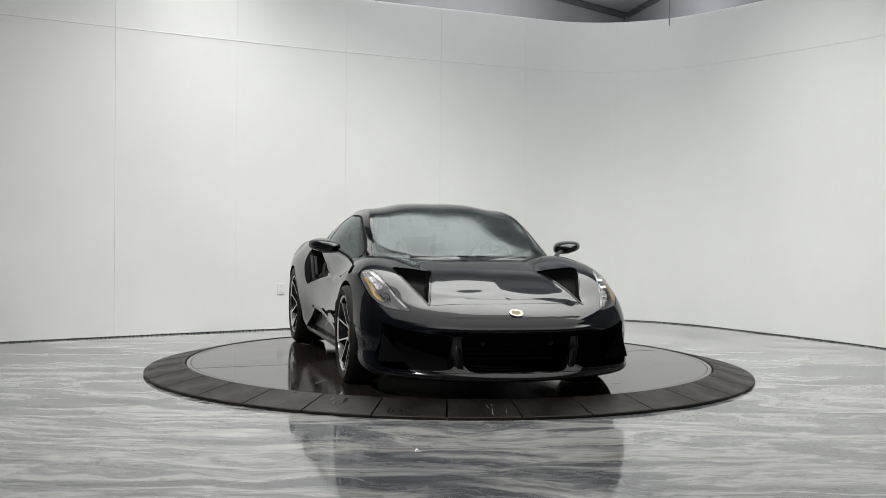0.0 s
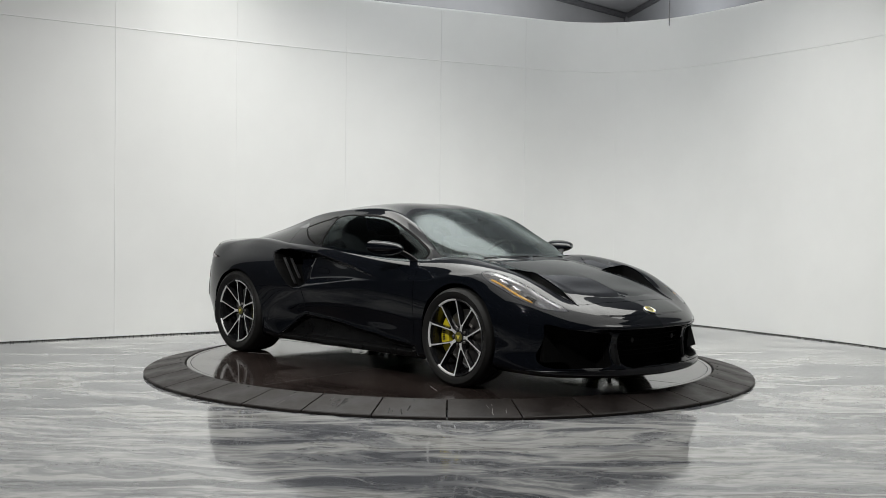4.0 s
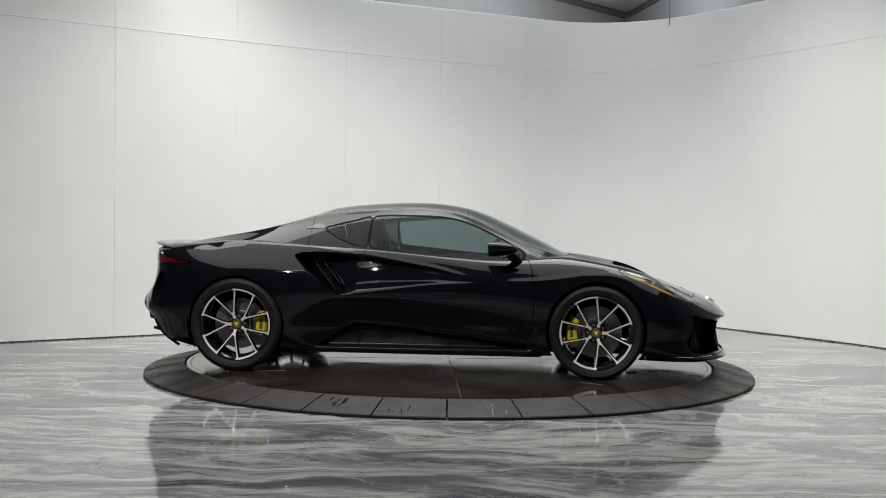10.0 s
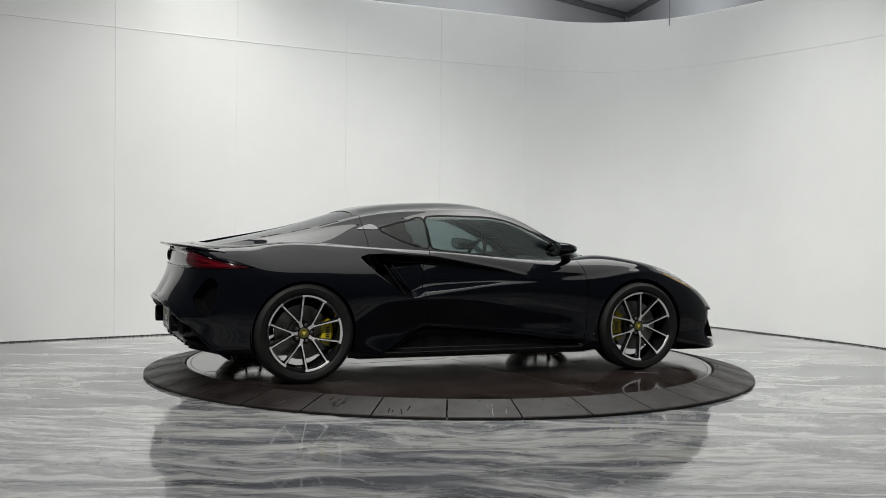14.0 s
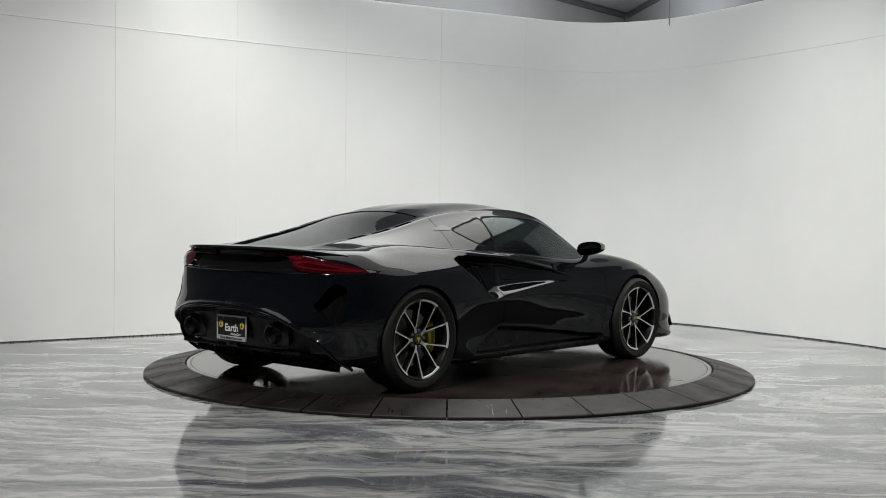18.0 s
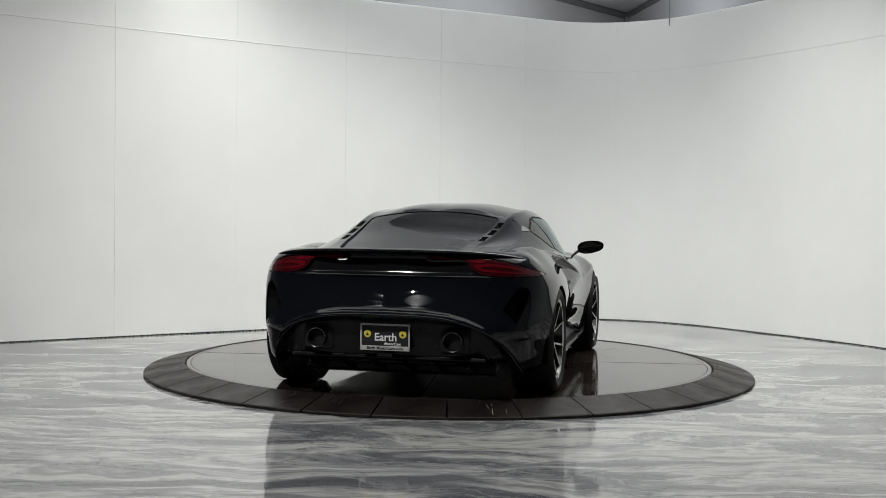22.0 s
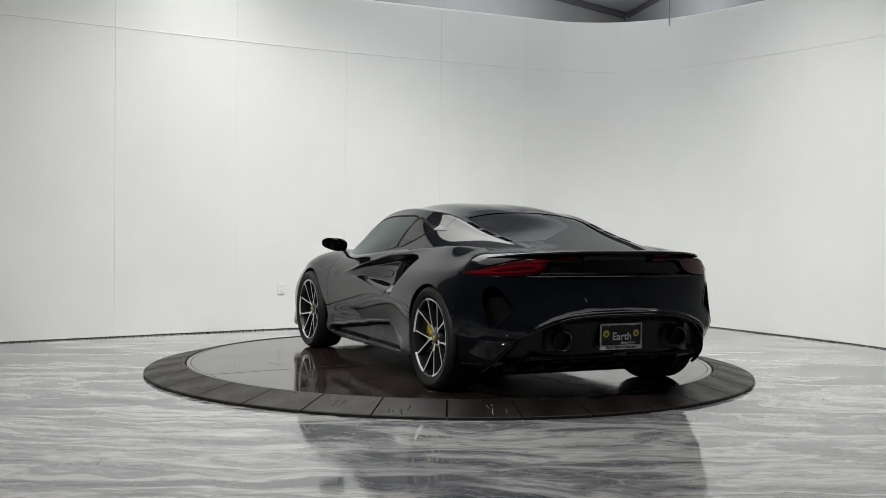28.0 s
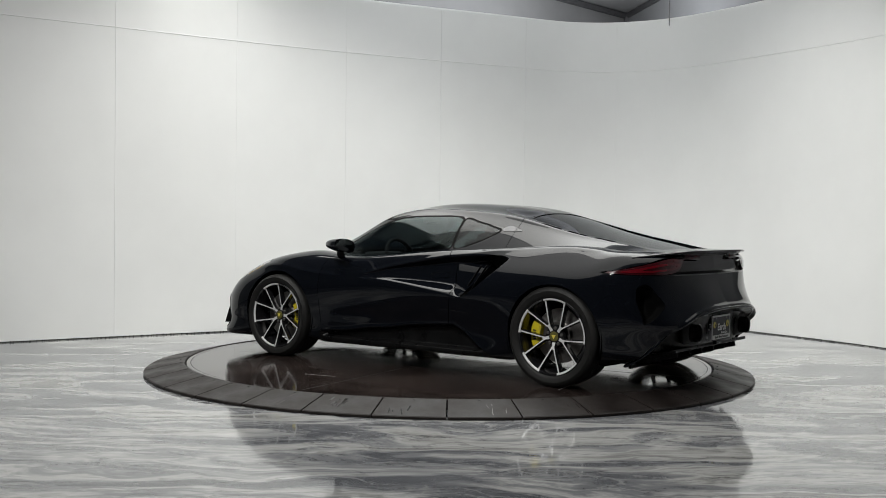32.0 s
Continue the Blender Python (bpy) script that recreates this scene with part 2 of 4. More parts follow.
def build_ring():
    ring = tagged(new("turntable_ramp"), "dark brown-black rubber ramp ring round the turntable", "ramp")
    step = 2 * math.pi / N_SEG
    prof = [(R_OUT - 0.012, 0.0), (R_OUT, 0.004), (R_OUT, 0.016), (R_OUT - 0.006, 0.021), (R_IN + 0.012, DISC_Z + 0.006), (R_IN, DISC_Z + 0.002), (R_IN, 0.0)]
    gap = 0.0022
    vs, fs = lathe(prof, 8, "z", gap, step - gap)
    k = len(prof)
    fs.append(tuple(range(k)))
    fs.append(tuple(range(8 * k, 9 * k))[::-1])
    first = None
    for i in range(N_SEG):
        if first is None:
            first = mesh_ob("ramp_segment", vs, fs, RUBBER_RING, ring)
            o = first
        else:
            o = new("ramp_segment", first.data)
            o.parent = ring
        o.rotation_euler = (0, 0, -math.pi / 2 - radians(0.2) + i * step)
    # bolts near the inner rim
    bvs, bfs = lathe([(0.0, 0.004), (0.008, 0.004), (0.010, 0.0)], 10)
    b0 = None
    for i in range(N_SEG):
        for off, rr in ((0.5, 2.10), (0.04, 2.09)):
            if b0 is None:
                b0 = mesh_ob("bolt", bvs, bfs, SEAM, ring)
                o = b0
            else:
                o = new("bolt", b0.data)
                o.parent = ring
            a = -math.pi / 2 - radians(0.2) + (i + off) * step
            z = 0.021 + (DISC_Z - 0.015) * (R_OUT - rr) / (R_OUT - R_IN)
            o.location = (rr * math.cos(a), rr * math.sin(a), z)

    # pale scuffs and wet smears on the rubber
    random.seed(21)
    for ang, n, mt, wd in ((-82.2, 7, SCRATCH, .003), (-108, 9, SMEAR, .012), (-97.5, 4, SMEAR, .01), (-70, 4, SMEAR, .008), (-118, 3, SCRATCH, .002)):
        for i in range(n):
            a, rr = radians(ang + random.uniform(-1.6, 1.6)), random.uniform(2.13, 2.32)
            z = 0.021 + (DISC_Z - 0.015) * (R_OUT - rr) / (R_OUT - R_IN)
            slope = math.degrees(math.atan2(DISC_Z - 0.015, R_OUT - R_IN))
            bm = box_bm(random.uniform(.02, .09), wd * random.uniform(.5, 1.2), .0012, None, .0003, 1)
            o = part("scuff", bm, mt, ring, "pale scuff" if mt == SCRATCH else "wet smear")
            o.matrix_local = pose(rr * math.cos(a), rr * math.sin(a), z + .0012, 0, 0, math.degrees(a)) @ pose(0, 0, 0, 0, slope, random.uniform(-14, 14))


build_ring()


def build_disc():
    t = tagged(new("turntable"), "round polished dark turntable platform with a steel rim", "turntable")
    vs, fs = lathe([(0.0, DISC_Z), (0.6, DISC_Z), (1.3, DISC_Z), (2.018, DISC_Z)], 128)
    mesh_ob("platform", vs, fs, DISC, t)
    vs, fs = lathe([(2.022, DISC_Z), (2.050, DISC_Z), (2.054, DISC_Z - 0.004), (2.054, 0.01), (2.022, 0.01)], 128)
    mesh_ob("rim", vs, fs, DISC, t, "thin steel rim")
    # joints between the sheets of the platform, and a few scratches
    for a in (8, 98, 188, 278):
        bm = box_bm(1.96, 0.004, 0.0012, pose(1.02, 0, DISC_Z + 0.0004))
        o = part("sheet_joint", bm, SEAM, t)
        o.rotation_euler = (0, 0, radians(a))
    random.seed(11)
    for x, y, a, l in ((1.45, 0.55, 70, 0.55), (-1.5, 0.7, 100, 0.35), (-1.2, -1.0, 20, 0.22), (1.1, -1.2, -30, 0.18), (0.1, 1.4, 10, 0.25)):
        bm = box_bm(l, 0.004, 0.0008, pose(x, y, DISC_Z + 0.0006, 0, 0, a))
        part("scratch", bm, SCRATCH, t, "pale scratch")
    return t


turntable = build_disc()
# ---- the car ----
PAINT = mat("black_paint", (0.0036, 0.0044, 0.0064), 0.3, 0.0, 1.0, 0.0)
PAINT.node_tree.nodes["Principled BSDF"].inputs["Coat IOR"].default_value = 1.39
TRIM = mat("gloss_black_trim", (0.006, 0.006, 0.007), 0.12)
SEAL = mat("rubber_seal", (0.004, 0.004, 0.004), 0.75, spec=0.1)
SATIN = varied("satin_black_plastic", (0.008, 0.008, 0.009), (0.014, 0.014, 0.015), 14.0, (0.40, 0.55), spec=0.25)
DIFFUSER = varied("diffuser_black", (0.003, 0.003, 0.0032), (0.006, 0.006, 0.0062), 9.0, (0.22, 0.4), spec=0.22)
VOID = mat("duct_black", (0.0025, 0.0025, 0.0025), 0.7, spec=0.05)
TYRE = varied("tyre_rubber", (0.006, 0.006, 0.006), (0.011, 0.0105, 0.010), 20.0, (0.5, 0.7), 0.2, 0.001, spec=0.3)
RIM_BLACK = mat("rim_gloss_black", (0.010, 0.010, 0.011), 0.25, 0.0, 0.6)
RIM_CUT = varied("machined_alloy", (0.74, 0.74, 0.74), (0.84, 0.84, 0.84), 60.0, (0.40, 0.52), metal=0.45)
IRON = varied("brake_iron", (0.22, 0.21, 0.20), (0.32, 0.31, 0.30), 30.0, (0.3, 0.45), metal=1.0)
YELLOW = mat("caliper_yellow", (0.62, 0.50, 0.02), 0.3, 0.0, 0.5)
BADGE_YELLOW = mat("badge_yellow", (0.72, 0.60, 0.10), 0.3, 0.0, 0.5)
BADGE_DARK = mat("badge_olive", (0.10, 0.09, 0.02), 0.4)
MIRROR_DARK = mat("mirror_tinted", (0.15, 0.155, 0.16), 0.05, 1.0)
CHROME = mat("chrome", (0.75, 0.75, 0.76), 0.08, 1.0)
LEATHER = varied("dark_leather", (0.008, 0.008, 0.009), (0.014, 0.014, 0.015), 30.0, (0.65, 0.8), spec=0.2)
LEATHER_GREY = varied("grey_leather", (0.03, 0.031, 0.033), (0.045, 0.046, 0.048), 30.0, (0.6, 0.75), spec=0.25)
AMBER = mat("amber_lens", (0.55, 0.30, 0.03), 0.2)
PLATE_FRAME = mat("plate_frame", (0.62, 0.62, 0.61), 0.3, 0.35)
PLATE_BLACK = mat("plate_black", (0.012, 0.012, 0.014), 0.4)
WHITE = mat("white_print", (0.85, 0.85, 0.85), 0.4)
LAMP_INNER = mat("lamp_inner", (0.14, 0.14, 0.15), 0.35, 0.3)
BADGE_GREY = mat("badge_grey", (0.16, 0.16, 0.165), 0.5)
LAMP_SILVER = mat("lamp_silver", (0.55, 0.55, 0.57), 0.18, 0.9)


def glass_mat(name, tint, ior=1.6, gloss=(1, 1, 1), rough=0.015):
    """A thin pane: tinted see-through with a fresnel gloss over it."""
    m = bpy.data.materials.new(name)
    m.use_nodes = True
    n, l = m.node_tree.nodes, m.node_tree.links
    n.remove(n["Principled BSDF"])
    tr, gl, mx, fr = n.new("ShaderNodeBsdfTransparent"), n.new("ShaderNodeBsdfGlossy"), n.new("ShaderNodeMixShader"), n.new("ShaderNodeFresnel")
    tr.inputs[0].default_value = (*tint, 1)
    gl.inputs["Color"].default_value = (*gloss, 1)
    gl.inputs["Roughness"].default_value = rough
    fr.inputs[0].default_value = ior
    l.new(fr.outputs[0], mx.inputs[0])
    l.new(tr.outputs[0], mx.inputs[1])
    l.new(gl.outputs[0], mx.inputs[2])
    l.new(mx.outputs[0], n["Material Output"].inputs[0])
    return m


DRL_WHITE = mat("running_light_white", (0.85, 0.85, 0.86), 0.25)
GLASS = glass_mat("windscreen_glass", (0.40, 0.48, 0.47), 1.33, (0.9, 1, 1), 0.16)
GLASS_DARK = glass_mat("tinted_glass", (0.36, 0.43, 0.43), 1.36, (0.8, 0.9, 0.9))
GLASS_QUARTER = glass_mat("quarter_glass", (0.15, 0.175, 0.18), 1.35)
GLASS_REAR = glass_mat("rear_glass", (0.05, 0.05, 0.052), 1.40, (0.75, 0.76, 0.78))
LENS = glass_mat("lamp_lens", (0.9, 0.91, 0.92), 1.35)
RED_LENS = mat("red_lens", (0.095, 0.004, 0.008), 0.08, 0.0, 1.0)
RED_DARK = mat("red_lens_dark", (0.036, 0.002, 0.004), 0.08, 0.0, 1.0)


def loft(ribs, nu, nv):
    """A smooth sheet through ribs of equally many points: grid (nu, nv, 3)."""
    P = np.array(ribs, float)
    du = np.linalg.norm(np.diff(P, axis=0), axis=2).mean(1)
    dv = np.linalg.norm(np.diff(P, axis=1), axis=2).mean(0)
    tu, tv = np.concatenate([[0], np.cumsum(du)]), np.concatenate([[0], np.cumsum(dv)])
    G = spline_at(tu, P, np.linspace(0, tu[-1], nu))
    G = spline_at(tv, np.swapaxes(G, 0, 1), np.linspace(0, tv[-1], nv))
    return np.swapaxes(G, 0, 1)


def sheet_of(G, flip=False):
    nu, nv = G.shape[:2]
    N = np.cross(np.gradient(G, axis=0), np.gradient(G, axis=1))
    N /= np.maximum(np.linalg.norm(N, axis=2), 1e-9)[..., None]
    i, j = np.meshgrid(np.arange(nu - 1), np.arange(nv - 1), indexing="ij")
    q = np.stack([i * nv + j, (i + 1) * nv + j, (i + 1) * nv + j + 1, i * nv + j + 1], -1).reshape(-1, 4)
    return Sheet(G.reshape(-1, 3), (-N if flip else N).reshape(-1, 3), [tuple(f[::-1]) if flip else tuple(f) for f in q.tolist()])


class Sheet:
    """A grid surface of the car's left half, with normals that point outwards."""

    def __init__(self, V, N, F):
        self.V, self.N, self.F = V, N, F

    def part_of(self, V, N, F):
        return Sheet(V, N, F)

    def clip(self, field):
        """Keep what has field > 0 (a value for each vertex)."""
        f = np.asarray(field, float)
        f = np.where(abs(f) < 1e-7, 1e-7, f)
        V, N = list(self.V), list(self.N)
        cut, out = {}, []
        pos = f > 0
        for face in self.F:
            k = [pos[v] for v in face]
            if all(k):
                out.append(face)
            elif any(k):
                poly = []
                for a, b in zip(face, face[1:] + face[:1]):
                    if pos[a]:
                        poly.append(a)
                    if pos[a] != pos[b]:
                        key = (a, b) if a < b else (b, a)
                        if key not in cut:
                            t = f[key[0]] / (f[key[0]] - f[key[1]])
                            cut[key] = len(V)
                            V.append(self.V[key[0]] * (1 - t) + self.V[key[1]] * t)
                            N.append(self.N[key[0]] * (1 - t) + self.N[key[1]] * t)
                        poly.append(cut[key])
                if len(poly) > 2:
                    out.append(tuple(poly))
        return self.part_of(np.array(V), np.array(N), out).tidy()

    def tidy(self):
        if not self.F:
            return self
        used = sorted({v for f in self.F for v in f})
        m = {v: i for i, v in enumerate(used)}
        return self.part_of(self.V[used], self.N[used], [tuple(m[v] for v in f) for f in self.F])

    def sd(self, shape):
        return shape(self.V)

    def keep(self, shape, gap=0.0):
        return self.clip(shape(self.V) - gap)

    def cutout(self, shape, gap=0.0):
        return self.clip(-shape(self.V) - gap)

    def moved(self, d):
        """Pushed along the normals by d (a number, or one for each vertex)."""
        d = np.asarray(d, float)
        return self.part_of(self.V + self.N * (d[:, None] if d.ndim else d), self.N, self.F)

    def renormal(self):
        N = np.zeros_like(self.V)
        for f in self.F:
            p = self.V[list(f)]
            c = np.zeros(3)
            for i in range(1, len(f) - 1):
                c += np.cross(p[i] - p[0], p[i + 1] - p[0])
            for v in f:
                N[v] += c
        N /= np.maximum(np.linalg.norm(N, axis=1), 1e-12)[:, None]
        return self.part_of(self.V, N, self.F)

    def mirror(self):
        k = np.array([1, -1, 1])
        return self.part_of(self.V * k, self.N * k, [f[::-1] for f in self.F])

    def joined(self, o):
        n = len(self.V)
        return self.part_of(np.concatenate([self.V, o.V]), np.concatenate([self.N, o.N]), self.F + [tuple(v + n for v in f) for f in o.F])

    def whole(self):
        """Both halves, seamless in the middle."""
        mid = abs(self.V[:, 1]) < 1e-4
        N = self.N.copy()
        N[mid, 1] = 0
        N /= np.maximum(np.linalg.norm(N, axis=1), 1e-9)[:, None]
        s = self.part_of(self.V, N, self.F)
        return s.joined(s.mirror())

    def build(self, name, material, parent, label="", thick=0.004):
        """A mesh with its rim turned in by thick."""
        edges = {}
        for f in self.F:
            for a, b in zip(f, f[1:] + f[:1]):
                k = (a, b) if a < b else (b, a)
                edges[k] = None if k in edges else (a, b)
        rim = [e for e in edges.values() if e]
        if parent.name.startswith("car"):
            rim = [e for e in rim if not (abs(self.V[e[0]][1]) < 1e-4 and abs(self.V[e[1]][1]) < 1e-4)]
        V, F, n = list(self.V), list(self.F), len(self.V)
        idx, extra = {}, []
        for e in rim:
            for v in e:
                if v not in idx:
                    idx[v] = n + len(extra)
                    extra += [self.V[v], self.V[v] - self.N[v] * thick]
        for a, b in rim:
            F.append((idx[b], idx[a], idx[a] + 1, idx[b] + 1))
        V = np.array(V + extra) if extra else np.array(V)
        me = bpy.data.meshes.new(name)
        me.from_pydata([tuple(map(float, v)) for v in V], [], F)
        me.materials.append(material)
        me.shade_smooth()
        me.update()
        nf = len(self.F)
        N = np.zeros((len(V), 3))
        N[:n] = self.N
        for a, b in rim:
            c = np.cross(V[b] - V[a], -self.N[a])
            c = -c
            for v in (idx[a], idx[b], idx[a] + 1, idx[b] + 1):
                N[v] += c
        N /= np.maximum(np.linalg.norm(N, axis=1), 1e-9)[:, None]
        me.normals_split_custom_set_from_vertices([tuple(map(float, v)) for v in N])
        ob = new(name, me)
        ob.parent = parent
        if label:
            ob["label"] = label
        return ob


def outline(axes, pts, smooth=True, n=120, lo=None):
    """A signed distance (inside positive) to a closed curve through pts, in the plane of two axes."""
    ax = ["xyz".index(c) for c in axes]
    P = np.array(pts, float)
    if smooth:
        k = len(P)
        Q = np.concatenate([P[-3:], P, P[:3]])
        t = np.concatenate([[0], np.cumsum(np.linalg.norm(np.diff(Q, axis=0), axis=1) ** 0.6 + 1e-6)])
        P = spline_at(t, Q, np.linspace(t[3], t[3 + k], n, endpoint=False))
    A, B = P, np.roll(P, -1, 0)
    low, high = P.min(0), P.max(0)

    def field(V):
        every = np.asarray(V)[:, ax]
        off = np.linalg.norm(np.maximum(np.maximum(low - every, every - high), 0), axis=1)
        near = off < .02
        res = -off
        if near.any():
            res[near] = exact(every[near])
        return res

    def exact(q):
        d = np.full(len(q), 1e9)
        ins = np.zeros(len(q), bool)
        for a, b in zip(A, B):
            e = b - a
            t = np.clip(((q - a) @ e) / max(e @ e, 1e-12), 0, 1)
            d = np.minimum(d, np.linalg.norm(q - a - t[:, None] * e, axis=1))
            c = (a[1] > q[:, 1]) != (b[1] > q[:, 1])
            with np.errstate(divide="ignore", invalid="ignore"):
                x = (b[0] - a[0]) * (q[:, 1] - a[1]) / (b[1] - a[1]) + a[0]
            ins ^= c & (q[:, 0] < x)
        return np.where(ins, d, -d)
    return field


def both(*shapes):
    return lambda V: np.minimum.reduce([s(V) for s in shapes])


def beyond(axis, lim, sign=1):
    i = "xyz".index(axis)
    return lambda V: sign * (np.asarray(V)[:, i] - lim)


FRONT_X, REAR_X = 1.2875, -1.2875
R_FRONT, R_REAR = 0.329, 0.338


def side(x, *yz):
    return [(x, y, z) for y, z in yz]


BODY_RIBS = [
    # tail, from the middle outwards
    [(-1.72, 0, .13), (-2.03, 0, .205), (-2.10, 0, .31), (-2.125, 0, .42), (-2.142, 0, .502), (-2.088, 0, .622), (-2.045, 0, .745), (-2.03, 0, .87), (-1.98, 0, .908), (-1.85, 0, .905), (-1.6, 0, .90)],
    [(-1.72, .45, .13), (-2.02, .45, .20), (-2.085, .45, .31), (-2.108, .45, .41), (-2.122, .46, .488), (-2.068, .46, .61), (-2.022, .46, .745), (-2.005, .45, .87), (-1.95, .43, .908), (-1.82, .36, .905), (-1.55, .1, .90)],
    [(-1.68, .70, .14), (-1.89, .72, .20), (-1.94, .73, .29), (-1.97, .74, .375), (-2.0, .75, .445), (-1.955, .755, .58), (-1.925, .755, .755), (-1.915, .73, .862), (-1.86, .67, .905), (-1.75, .5, .905), (-1.48, .12, .90)],
    [(-1.62, .82, .16), (-1.75, .85, .22), (-1.78, .86, .30), (-1.80, .87, .39), (-1.815, .875, .47), (-1.79, .885, .61), (-1.765, .88, .755), (-1.74, .825, .865), (-1.70, .75, .908), (-1.62, .5, .90), (-1.4, .12, .89)],
    side(-1.56, (.88, .18), (.925, .24), (.94, .32), (.95, .41), (.955, .50), (.95, .62), (.928, .742), (.845, .852), (.75, .914), (.45, .89), (.12, .88)),
    side(-1.2875, (.90, .18), (.945, .25), (.96, .34), (.968, .43), (.972, .52), (.966, .63), (.938, .745), (.853, .850), (.765, .924), (.45, .88), (.12, .87)),
    side(-.92, (.88, .155), (.915, .21), (.928, .31), (.942, .42), (.953, .52), (.956, .62), (.925, .740), (.850, .842), (.775, .908), (.45, .88), (.12, .87)),
    side(-.68, (.87, .150), (.900, .185), (.892, .30), (.912, .42), (.934, .52), (.942, .61), (.912, .732), (.848, .838), (.785, .902), (.45, .86), (.12, .85)),
    side(-.40, (.86, .150), (.885, .18), (.864, .30), (.888, .42), (.914, .52), (.924, .60), (.896, .72), (.852, .82), (.80, .889), (.45, .85), (.12, .82)),
    side(.2, (.85, .150), (.875, .175), (.857, .285), (.874, .40), (.894, .50), (.906, .60), (.896, .69), (.863, .775), (.815, .838), (.45, .80), (.12, .78)),
    side(.78, (.85, .150), (.870, .18), (.880, .28), (.893, .39), (.905, .49), (.911, .59), (.893, .675), (.85, .765), (.775, .822), (.45, .80), (0, .80)),
    side(1.05, (.86, .16), (.90, .21), (.905, .30), (.915, .40), (.925, .50), (.925, .595), (.905, .685), (.845, .785), (.745, .842), (.42, .824), (0, .833)),
    side(1.2875, (.86, .16), (.905, .21), (.92, .30), (.932, .40), (.938, .50), (.936, .60), (.912, .695), (.845, .785), (.735, .822), (.42, .796), (0, .806)),
    side(1.60, (.84, .14), (.90, .19), (.91, .28), (.92, .37), (.925, .46), (.915, .545), (.885, .635), (.82, .71), (.72, .748), (.42, .725), (0, .736)),
    [(1.88, .76, .125), (1.93, .85, .155), (1.90, .85, .25), (1.89, .855, .33), (1.89, .855, .41), (1.885, .845, .485), (1.87, .81, .56), (1.84, .755, .615), (1.80, .68, .655), (1.79, .40, .659), (1.78, 0, .679)],
    [(2.05, .55, .115), (2.14, .63, .142), (2.09, .63, .23), (2.085, .635, .32), (2.095, .635, .395), (2.105, .625, .44), (2.075, .595, .50), (2.01, .555, .555), (1.94, .50, .592), (1.91, .30, .621), (1.88, 0, .643)],
    [(2.16, .28, .11), (2.26, .32, .136), (2.19, .32, .22), (2.185, .32, .31), (2.20, .325, .385), (2.235, .32, .425), (2.205, .31, .478), (2.12, .29, .535), (2.02, .26, .582), (1.975, .14, .602), (1.94, 0, .617)],
    [(2.20, 0, .11), (2.305, 0, .135), (2.225, 0, .22), (2.215, 0, .31), (2.23, 0, .385), (2.275, 0, .425), (2.245, 0, .478), (2.16, 0, .535), (2.05, 0, .580), (2.00, 0, .598), (1.96, 0, .611)],
]

CABIN_RIBS = [
    side(1.17, (.18, .800), (.16, .812), (.13, .818), (.10, .822), (.05, .824), (0, .825)),
    side(1.05, (.50, .802), (.46, .822), (.41, .837), (.34, .850), (.18, .866), (0, .871)),
    side(.88, (.70, .806), (.67, .835), (.63, .862), (.56, .900), (.30, .946), (0, .957)),
    side(.65, (.765, .812), (.72, .880), (.675, .940), (.605, .995), (.32, 1.052), (0, 1.067)),
    side(.38, (.80, .822), (.73, .935), (.652, 1.065), (.585, 1.126), (.31, 1.169), (0, 1.180)),
    side(.08, (.815, .842), (.735, .985), (.618, 1.130), (.535, 1.187), (.30, 1.224), (0, 1.235)),
    side(-.32, (.805, .880), (.735, .995), (.625, 1.113), (.545, 1.178), (.29, 1.220), (0, 1.232)),
    side(-.72, (.785, .898), (.715, .978), (.610, 1.072), (.530, 1.138), (.29, 1.176), (0, 1.187)),
    side(-1.12, (.745, .900), (.680, .948), (.585, 1.004), (.520, 1.042), (.29, 1.066), (0, 1.076)),
    side(-1.50, (.69, .900), (.635, .920), (.545, .948), (.485, .968), (.29, .982), (0, .989)),
    side(-1.88, (.62, .892), (.56, .900), (.48, .906), (.41, .910), (.27, .912), (0, .913)),
]



# lines of the flank, (x, z): its foot above the skirt, the lower and upper edge of the scoop that runs into the intake,
# the shoulder of the front fender
FOOT = [(-.80, .16), (-.766, .174), (-.647, .235), (-.528, .317), (-.428, .362), (-.25, .350), (0, .329), (.15, .304), (.4, .281), (.55, .256), (.80, .237), (.86, .235)]
SCOOP_LOW = [(-.875, .838), (-.84, .80), (-.772, .735), (-.671, .656), (-.58, .588), (-.52, .564), (-.46, .561), (-.40, .573), (-.25, .595), (0, .629), (.15, .645), (.39, .660), (.55, .668)]
SCOOP_TOP = [(-.875, .842), (-.82, .858), (-.70, .864), (-.58, .862), (-.42, .853), (-.336, .846), (-.094, .802), (.15, .758), (.29, .722), (.45, .688), (.55, .671)]
CREST = [(-1.73, .856), (-1.549, .911), (-1.348, .93), (-1.146, .928), (-.944, .912), (-.742, .894), (-.58, .871), (-.42, .856), (-.336, .849), (-.094, .805), (.15, .761), (.29, .725), (.45, .69)]
FENDER = [(.55, .668), (.75, .672), (.848, .676), (.988, .690), (1.188, .724), (1.388, .731), (1.549, .697), (1.70, .64)]


def along(line, x):
    return np.interp(x, [q[0] for q in line], [q[1] for q in line])


def step(x):
    x = np.clip(x, 0, 1)
    return x * x * (3 - 2 * x)


